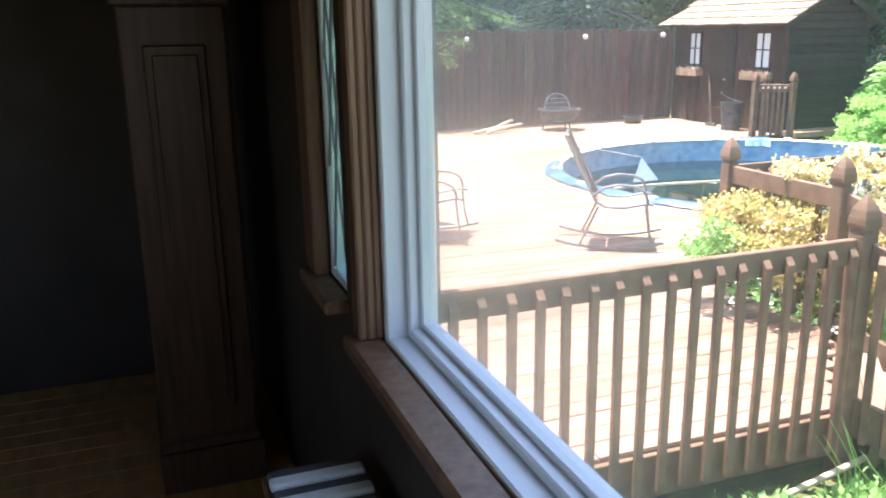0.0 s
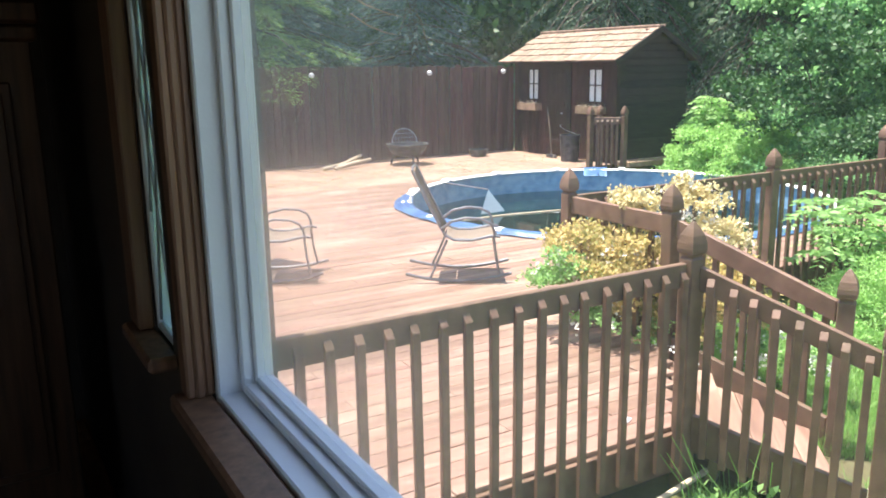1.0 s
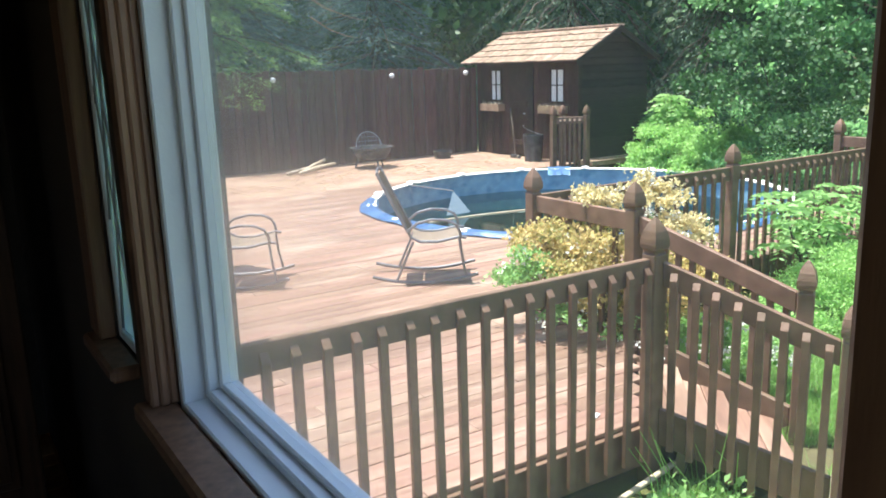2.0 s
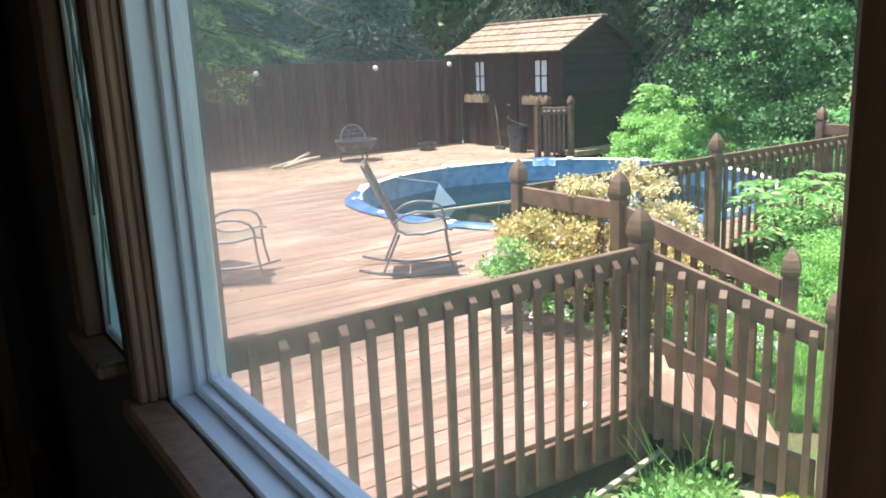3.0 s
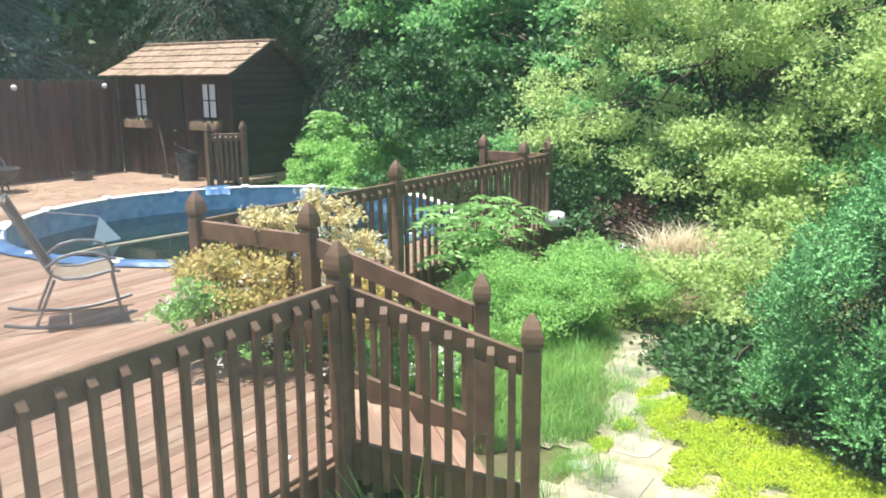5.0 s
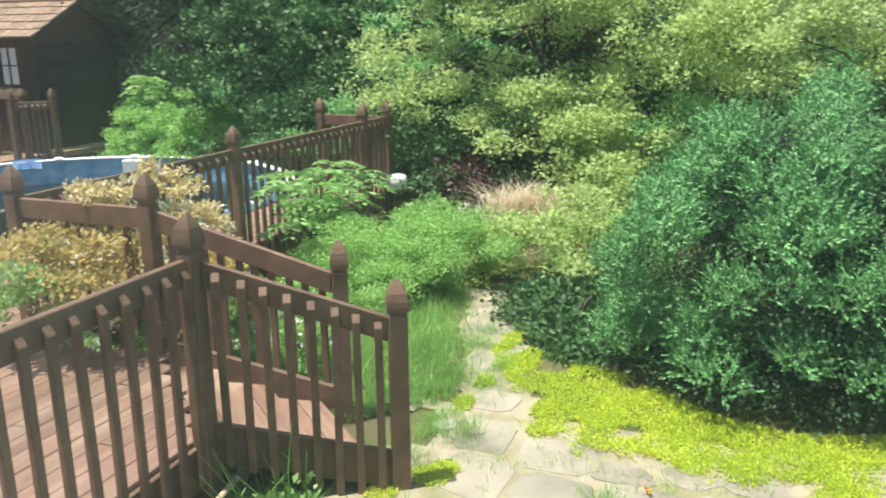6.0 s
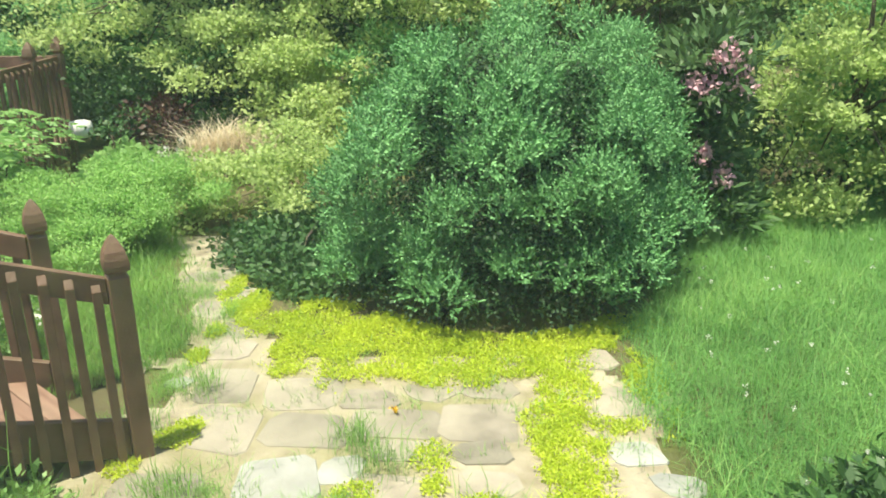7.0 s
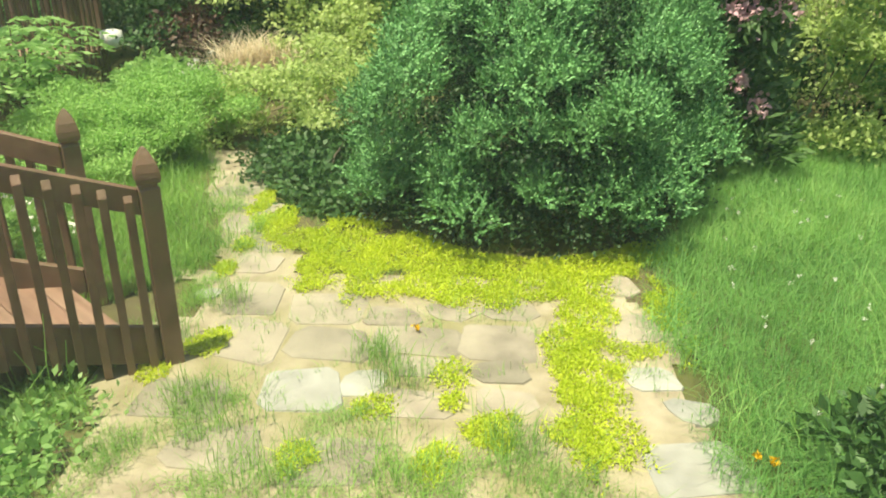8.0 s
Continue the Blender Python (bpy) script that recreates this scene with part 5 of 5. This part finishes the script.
def off_path(p):
    """Outside the ragged patio and the track that leads on from it."""
    rag = 0.13 * math.sin(5 * p.x + 2 * p.y) + 0.09 * math.sin(11 * p.y - 3 * p.x)
    patio = 2.3 + rag < p.x < 4.75 and -1.62 + rag < p.y < 1.22 + rag
    return not (patio or abs(p.y - (0.76 + 0.387 * (p.x - 4.75))) < 0.24 + 0.4 * rag and p.x > 4.6)


kill = [f for f in bm.faces if off_path(f.calc_center_median())]
bmesh.ops.delete(bm, geom=kill, context="FACES")
tagged(part("path_bed", bm, SAND, smooth=True), "sandy tan bedding between the flagstones", "path", kind="structure")


# ---------------- deck furniture ----------------
def rocking_chair(label, m, back_mat, seat_mat):
    """Sling rocking chair of bent tube; x forward."""
    t = thing("rocking_chair", label, "rocking chair", m, "rocking chairs on the deck")
    for s in (-1, 1):
        bm = bmesh.new()
        tube(bm, [(x, s * 0.27, 0.018 + 0.30 * (x + 0.02) ** 2) for x in np.linspace(-0.50, 0.46, 12)], 0.016)
        part("rocker", bm, METAL, t)
        bm = bmesh.new()
        tube(bm, [(-0.42, s * 0.25, 1.02), (-0.28, s * 0.25, 0.72), (-0.14, s * 0.25, 0.44), (-0.06, s * 0.25, 0.395), (0.10, s * 0.25, 0.39), (0.30, s * 0.25, 0.43), (0.36, s * 0.25, 0.42)], 0.014)
        part("side_frame", bm, METAL, t)
        bm = bmesh.new()
        tube(bm, [(-0.12, s * 0.26, 0.40), (-0.20, s * 0.265, 0.22), (-0.28, s * 0.27, 0.045)], 0.012)
        part("leg", bm, METAL, t)
        bm = bmesh.new()
        tube(bm, [(0.30, s * 0.26, 0.43), (0.32, s * 0.265, 0.22), (0.35, s * 0.27, 0.075)], 0.012)
        part("leg", bm, METAL, t)
        bm = bmesh.new()
        tube(bm, [(-0.17, s * 0.27, 0.50), (-0.08, s * 0.28, 0.57), (0.05, s * 0.28, 0.60), (0.19, s * 0.28, 0.59), (0.27, s * 0.28, 0.55), (0.30, s * 0.27, 0.49), (0.31, s * 0.265, 0.42)], 0.013)
        part("armrest", bm, METAL, t)
    bm = bmesh.new()
    tube(bm, [(-0.42, -0.25, 1.02), (-0.43, 0, 1.03), (-0.42, 0.25, 1.02)], 0.014)
    part("top_bar", bm, METAL, t)

    def sling(pts, mat, name):
        bm = bmesh.new()
        cols = []
        for x, z in pts:
            cols.append([bm.verts.new((x, y, z - 0.02 * (1 - (y / 0.25) ** 2))) for y in np.linspace(-0.24, 0.24, 7)])
        for a, b in zip(cols, cols[1:]):
            for i in range(6):
                bm.faces.new((a[i], a[i + 1], b[i + 1], b[i]))
        bmesh.ops.solidify(bm, geom=bm.faces[:], thickness=0.008)
        part(name, bm, mat, t, smooth=True)
    sling([(-0.415, 1.01), (-0.35, 0.87), (-0.28, 0.72), (-0.21, 0.58), (-0.145, 0.45)], back_mat, "backrest")
    sling([(-0.13, 0.43), (-0.06, 0.395), (0.02, 0.388), (0.12, 0.392), (0.22, 0.412), (0.31, 0.43)], seat_mat, "seat")
    return t


rocking_chair("grey tube rocking chair with dark mesh sling seat on the deck", pose(3.95, 5.25, 0.002, 0, 0, -32), SLING, SLING_TAN)
rocking_chair("grey tube rocking chair with brown back and tan seat", pose(2.48, 6.18, 0.002, 0, 0, -28), SLING, SLING_TAN)

# closed umbrella
um = thing("patio_umbrella", "closed checked patio umbrella beside the rocking chair", "umbrella", pose(2.40, 6.95, 0))
bm = bmesh.new()
tube(bm, [(0, 0, 0.06), (0, 0, 2.75)], 0.02)
part("pole", bm, TRIM_WOOD, um)
bm = bmesh.new()
lathe(bm, [(0.23, 0.0), (0.23, 0.04), (0.18, 0.07), (0.05, 0.09), (0.03, 0.25)], 20)
part("base", bm, IRON, um)
for light in (0, 1):
    bm = bmesh.new()
    seg, rows = 48, 16
    grid = [[bm.verts.new(((0.10 + 0.11 * (1 - r / rows)) * (1 + 0.16 * math.cos(a * 8)) * math.cos(a), (0.10 + 0.11 * (1 - r / rows)) * (1 + 0.16 * math.cos(a * 8)) * math.sin(a), 1.18 + 1.40 * r / rows))
             for a in [2 * math.pi * i / seg for i in range(seg)]] for r in range(rows + 1)]
    for r in range(rows):
        for i in range(seg):
            if ((r % 2 == 0) and (i % 3 != 0)) == bool(light):
                bm.faces.new((grid[r][i], grid[r][(i + 1) % seg], grid[r + 1][(i + 1) % seg], grid[r + 1][i]))
    for v in [v for v in bm.verts if not v.link_faces]:
        bm.verts.remove(v)
    bmesh.ops.solidify(bm, geom=bm.faces[:], thickness=0.004)
    part("canopy_checks" if light else "canopy", bm, CHECK_LIGHT if light else CHECK_DARK, um)
part("hub", boxes((-0.14, 0.14, -0.05, 0.05, 2.60, 2.72), bevel=0.01), TRIM_WOOD, um)

# fire pit
fp = thing("fire_pit", "dark round metal fire pit with mesh lid leaning up", "fire pit", pose(7.7, 13.35, -0.01))
bm = bmesh.new()
lathe(bm, [(0.10, 0.16), (0.28, 0.20), (0.37, 0.30), (0.39, 0.38), (0.43, 0.39), (0.43, 0.41), (0.37, 0.41), (0.34, 0.32), (0.2, 0.24), (0.05, 0.23)], 28)
part("bowl", bm, IRON, fp, smooth=False)
for k in range(3):
    a = 2.1 * k + 0.4
    bm = bmesh.new()
    tube(bm, [(0.26 * math.cos(a), 0.26 * math.sin(a), 0.22), (0.34 * math.cos(a), 0.34 * math.sin(a), 0.0)], 0.018, 6)
    part("leg", bm, IRON, fp)
bm = bmesh.new()
for k in range(9):
    w = -0.26 + 0.065 * k
    hh = math.sqrt(max(0.28 ** 2 - w * w, 0.001))
    tube(bm, [(w, 0.10, 0.42), (w, 0.16, 0.42 + hh)], 0.005, 4)
tube(bm, [(0.28 * math.cos(a), 0.10 + 0.06 * math.sin(a), 0.42 + 0.28 * math.sin(a)) for a in np.linspace(0, math.pi, 14)], 0.012, 6)
tube(bm, [(-0.24, 0.12, 0.52), (0.24, 0.12, 0.52)], 0.005, 4)
tube(bm, [(-0.2, 0.14, 0.60), (0.2, 0.14, 0.60)], 0.005, 4)
part("mesh_lid", bm, GALV, fp, "half-round mesh spark lid")
bm = bmesh.new()
lathe(bm, [(0.16, 0), (0.20, 0.12), (0.21, 0.13), (0.21, 0.15), (0.18, 0.15), (0.17, 0.06)], 18)
tagged(part("low_planter", bm, IRON), "low dark round planter on the dusty soil", "planter").matrix_basis = pose(9.6, 13.7, -0.012)
for k, (x0, y0, x1, y1) in enumerate(((5.9, 13.35, 7.0, 13.95), (6.1, 13.25, 7.05, 13.7), (6.3, 13.5, 7.0, 14.05))):
    bm = bmesh.new()
    tube(bm, [(x0, y0, 0.03), ((x0 + x1) / 2, (y0 + y1) / 2 + 0.03, 0.05 + 0.02 * k), (x1, y1, 0.05 + 0.05 * k)], [0.035, 0.04, 0.03], 7)
    tagged(part("branch_log", bm, BAMBOO, smooth=True), "pale bare log lying by the fence", "log", "logs by the fence")
# gate and bin by the shed
for q in ((10.12, 10.68), (10.38, 10.72), (10.60, 10.30)):
    post(*q)
railing("pool_gate", (10.12, 10.66), (10.60, 10.32), -1, "small brown picket gate between pool and shed", step=0.09, margin=0.05)
bn = thing("metal_bin", "dark grey metal bin beside the shed door", "bin", pose(10.55, 11.80, -0.012))
bm = bmesh.new()
lathe(bm, [(0.17, 0), (0.20, 0.50), (0.21, 0.505), (0.21, 0.53), (0.19, 0.53), (0.165, 0.05)], 24)
part("body", bm, IRON, bn)
bm = bmesh.new()
tube(bm, [(0.20 * math.cos(a), 0.20 * math.sin(a), 0.53 + 0.2 * math.sin(a / 2) ** 2) for a in np.linspace(0.3, 3.0, 8)], 0.006, 5)
part("handle", bm, GALV, bn)
rk = thing("garden_rake", "old wooden garden tool leaning on the shed door", "garden tool", pose(10.86, 12.95, 0))
bm = bmesh.new()
tube(bm, [(0, 0, 1.0), (-0.12, -0.25, 0.55), (-0.22, -0.45, 0.02)], 0.018, 7)
part("shaft", bm, BARK, rk)
part("blade", boxes((-0.26, -0.21, -0.62, -0.32, -0.01, 0.06), bevel=0.006), IRON, rk)
for k in range(2):
    tagged(part("timber", boxes((10.75, 12.9, -0.06, 0.06, 0, 0.10), bevel=0.008), TRIM_WOOD), "weathered timber beam lying along the shed side", "timber", "timbers by the shed").matrix_basis = pose(0, 10.35 + 0.16 * k, -0.012, 0, 0, 0.4 * k)
for x in (6.1, 8.74, 10.62):
    bm = bmesh.new()
    lathe(bm, [(0.02, -0.04), (0.05, -0.03), (0.055, 0.0), (0.045, 0.03), (0.015, 0.05)], 14)
    o = tagged(part("fence_light", bm, WHITE, smooth=True), "small white dome light on the fence", "light", "fence lights")
    o.matrix_basis = pose(x, 14.235, 1.75, 90, 0, 0)
# pool net and cover flap
nt = thing("pool_net", "pale blue pool skimmer net on the water", "pool net", pose(6.95, 9.25, -0.30))
bm = bmesh.new()
v = [bm.verts.new(p) for p in ((-0.22, -0.06, 0.0), (0.24, -0.04, 0.0), (0.02, 0.10, 0.34))]
bm.faces.new(v)
bmesh.ops.solidify(bm, geom=bm.faces[:], thickness=0.01)
part("net", bm, material("pale_net", (0.45, 0.58, 0.70), (0.60, 0.72, 0.80), 40, 0.8), nt)
bm = bmesh.new()
tube(bm, [(0.02, 0.10, 0.34), (-0.3, 0.9, 0.38)], 0.012, 6)
part("pole", bm, METAL, nt)


def pool_cover(a0, sweep, steps, bulge, wide, hang):
    """Thin plastic sheet laid over a stretch of the rim, crumpled, hanging into the pool."""
    bm = bmesh.new()
    cols = []
    for i in range(steps + 1):
        a = radians(a0 + sweep * i / steps)
        w = wide + 0.06 * abs(noise.noise(Vector((i * 0.23, a0, 0)))) + bulge * math.exp(-((i - 6) / 5) ** 2)
        cols.append([bm.verts.new((POOL[0] + r * math.cos(a), POOL[1] + r * math.sin(a), z + 0.012 * noise.noise(Vector((i * 0.5, r * 6, a0))))) for r, z in
                     ((2.91, -hang), (2.905, 0.03), (3.0, 0.075), (3.06 + 0.2 * w, 0.05), (3.06 + 0.6 * w, 0.025), (3.06 + w, 0.02))])
    for a, b in zip(cols, cols[1:]):
        for i in range(5):
            bm.faces.new((a[i], a[i + 1], b[i + 1], b[i]))
    bmesh.ops.solidify(bm, geom=bm.faces[:], thickness=0.004)
    tagged(part("pool_cover", bm, TARP, smooth=True), "crumpled blue plastic cover folded over the pool edge", "pool cover")


pool_cover(145, 155, 60, 0.07, 0.03, 0.30)
pool_cover(50, 8, 10, 0.05, 0.05, 0.07)
hb = bmesh.new()
tube(hb, [(6.3 + 2.2 * k / 12, 9.02 - 0.12 * k / 12 + 0.05 * math.sin(k * 0.45), -0.325) for k in range(13)], 0.014, 7)
tagged(part("pool_hose", hb, BAMBOO, smooth=True), "thin pale hose floating on the pool water", "hose")
# rail lantern, pole on the ground
ln = thing("white_lantern", "white round plastic lantern on the corner post", "lantern", pose(9.60, 3.66, 0.02))
bm = bmesh.new()
lathe(bm, [(0.06, 0), (0.12, 0.02), (0.13, 0.10), (0.12, 0.18), (0.05, 0.20)], 18)
part("body", bm, WHITE, ln, smooth=True)
bm = bmesh.new()
tube(bm, [(0, 0, 0.19), (0.05, 0.05, 0.24), (0.06, 0.08, 0.22)], 0.008, 5)
part("bracket", bm, IRON, ln)
bm = boxes((-0.05, 0.05, -0.03, 0.03, 0, 0.20), bevel=0.004)
tagged(part("wood_block", bm, BAMBOO), "pale wooden block standing under the steps", "wood block").matrix_basis = pose(3.46, 1.78, -0.40, 8, 12, 30)
bm = boxes((-0.03, 0.03, -0.02, 0.02, 0, 0.012), bevel=0.004)
tagged(part("paper_scrap", bm, WHITE), "small white scrap lying on the deck", "scrap").matrix_basis = pose(3.035, 2.02, 0.002, 0, 0, 25)
gp = bmesh.new()
tube(gp, [(2.45, 1.62, -0.34), (2.9, 1.66, -0.29), (3.33, 1.70, -0.24)], 0.017, 8)
tagged(part("ground_pole", gp, BAMBOO, smooth=True), "pale round pole lying under the deck edge", "pole")


# ---------------- flowers and small plants ----------------
def tufts(name, label, category, spots, mat, count, spread, leaf, kind="stuff"):
    c = np.repeat(np.array(spots, float), count, axis=0) + RNG.normal(size=(len(spots) * count, 3)) * spread
    w = RNG.normal(size=c.shape) + np.array([0, 0, 0.5])
    return tagged(part(name, quads_mesh(name, leaf_quads(c, w, leaf[0], leaf[1]), mat), mat), label, category, kind=kind)


tufts("pink_blossoms", "pink flower clusters of the rhododendron", "flowers",
      [(6.72, -2.66, 1.14), (6.72, -2.84, 1.0), (6.72, -2.74, 1.22), (6.74, -2.60, 0.92), (6.72, -2.58, 0.42), (6.72, -2.78, 0.22), (6.74, -2.47, 0.98)], P_PINK, 60, 0.045, (0.055, 0.036))
sp = [tuple(q) for q in clumps(BLOSSOM_SHRUB + BLOSSOM_CREAM + BLOSSOM_GREEN, 170, 1, 0.01, 0.9)[0]]
sp += [tuple(q) for q in clumps([((4.75, 2.3, -0.02), (0.24, 0.42, 0.26)), ((4.55, 2.65, 0.2), (0.2, 0.25, 0.2))], 60, 1, 0.01, 0.95)[0]]
tufts("white_blossoms", "white blossoms on the flowering shrub", "flowers", sp, P_WHITE, 9, 0.018, (0.028, 0.022))
sp = [(x, y, float(ground_z(np.array(x), np.array(y))) + 0.17) for x, y in zip(RNG.uniform(3.2, 6.6, 60), RNG.uniform(-4.2, -2.0, 60))]
tufts("clover_flowers", "white clover heads in the long grass", "flowers", sp, P_WHITE, 9, 0.006, (0.012, 0.009))
tufts("white_daisies", "small white flowers beside the dry grass", "flowers", [(8.75 + RNG.normal() * 0.2, 2.3 + RNG.normal() * 0.25, -0.08 + RNG.normal() * 0.09) for k in range(46)], P_WHITE, 7, 0.012, (0.03, 0.022))
tufts("orange_flowers", "two orange flowers in the grass", "flowers", [(2.98, -1.73, -0.25), (2.96, -1.79, -0.25), (4.05, -0.25, -0.31)], P_YELLOW, 22, 0.007, (0.019, 0.014))
tree("weed_plants", "leafy green weeds under the deck edge", "plant", (3.1, 1.35, -0.38), 0.1,
     [((3.0, 1.35, -0.36), (0.5, 0.22, 0.13)), ((2.4, 1.4, -0.35), (0.5, 0.25, 0.14))], L_BRIGHT, 170, 12, (0.05, 0.028), 0.05, 0.008, 4, shell=0.2)
# plants added only as a stand-in for a dark corner of the view
tree("shade_plants", "dark low plants added to darken a corner of the near grass", "plant", (2.75, -2.55, -0.38), 0.1,
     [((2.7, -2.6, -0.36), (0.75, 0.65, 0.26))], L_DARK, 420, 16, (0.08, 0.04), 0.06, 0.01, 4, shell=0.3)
c = np.array([9.4, 1.95, -0.42]) + np.stack([RNG.normal(size=1500) * 0.15, RNG.normal(size=1500) * 0.22, RNG.uniform(0, 0.32, 1500)], 1)
tagged(part("dry_grass_clump", quads_mesh("dry_grass_clump", blades(c, 0.34, 0.011, 1.15), L_DRY), L_DRY), "arching clump of pale dry grass", "grass clump")
c = scatter(5000, 0.8, 12.5, 11.0, 14.2, lambda x, y: wave(x, y, 0.8) > -0.6)
c[:, 2] = 0.004
d = RNG.normal(size=c.shape) * np.array([1, 1, 0.08])
tagged(part("straw_litter", quads_mesh("straw_litter", leaf_quads(c, d, 0.12, 0.006), STRAW), STRAW), "loose straw scattered on the soil", "straw", kind="stuff")
st_bm = bmesh.new()
for k in range(16):
    x, y = RNG.uniform(2.9, 3.5), RNG.uniform(1.3, 1.65)
    a, hh = RNG.uniform(0, 6.3), RNG.uniform(0.2, 0.5)
    tube(st_bm, [(x, y, -0.37), (x + 0.03 * math.cos(a), y + 0.03 * math.sin(a), -0.37 + hh * 0.6), (x + 0.14 * math.cos(a), y + 0.14 * math.sin(a), -0.37 + hh)], [0.004, 0.003, 0.002], 4)
tagged(part("weed_stalks", st_bm, L_GRASS), "thin bent weed stalks by the steps", "weeds", kind="stuff")

# floor planks in the room
FP = mesh_of("floor_plank", boxes((-0.5, 0.5, -0.058, 0.058, -0.018, 0.0), bevel=0.002), FLOOR_WOOD)
for k in range(25):
    for x0, x1 in ((-3.9, -2.2 + 0.5 * (k % 3)), (-2.2 + 0.5 * (k % 3), 0.39)):
        o = part("floor_plank", FP, FLOOR_WOOD, floor)
        o.matrix_basis = pose((x0 + x1) / 2, 0.03 + 0.1185 * k, FLOOR_Z) @ Matrix.Diagonal((x1 - x0 - 0.002, 1, 1, 1))

# grass tufts in the path joints
c = np.concatenate([np.array([x, y, -0.35]) + RNG.normal(size=(160, 3)) * np.array([s, s, 0]) for x, y, s in
                    ((3.75, -0.08, 0.06), (3.55, -0.2, 0.07), (3.2, 0.55, 0.10), (3.35, 0.75, 0.07), (2.9, -0.2, 0.12), (2.85, 0.3, 0.10), (4.3, 0.85, 0.07), (3.1, -0.75, 0.08), (3.9, 1.05, 0.08))])
tagged(part("path_weeds", quads_mesh("path_weeds", blades(c, 0.16, 0.005, 0.5), L_GRASS), L_GRASS), "tufts of thin grass growing in the path joints", "weeds", kind="stuff")
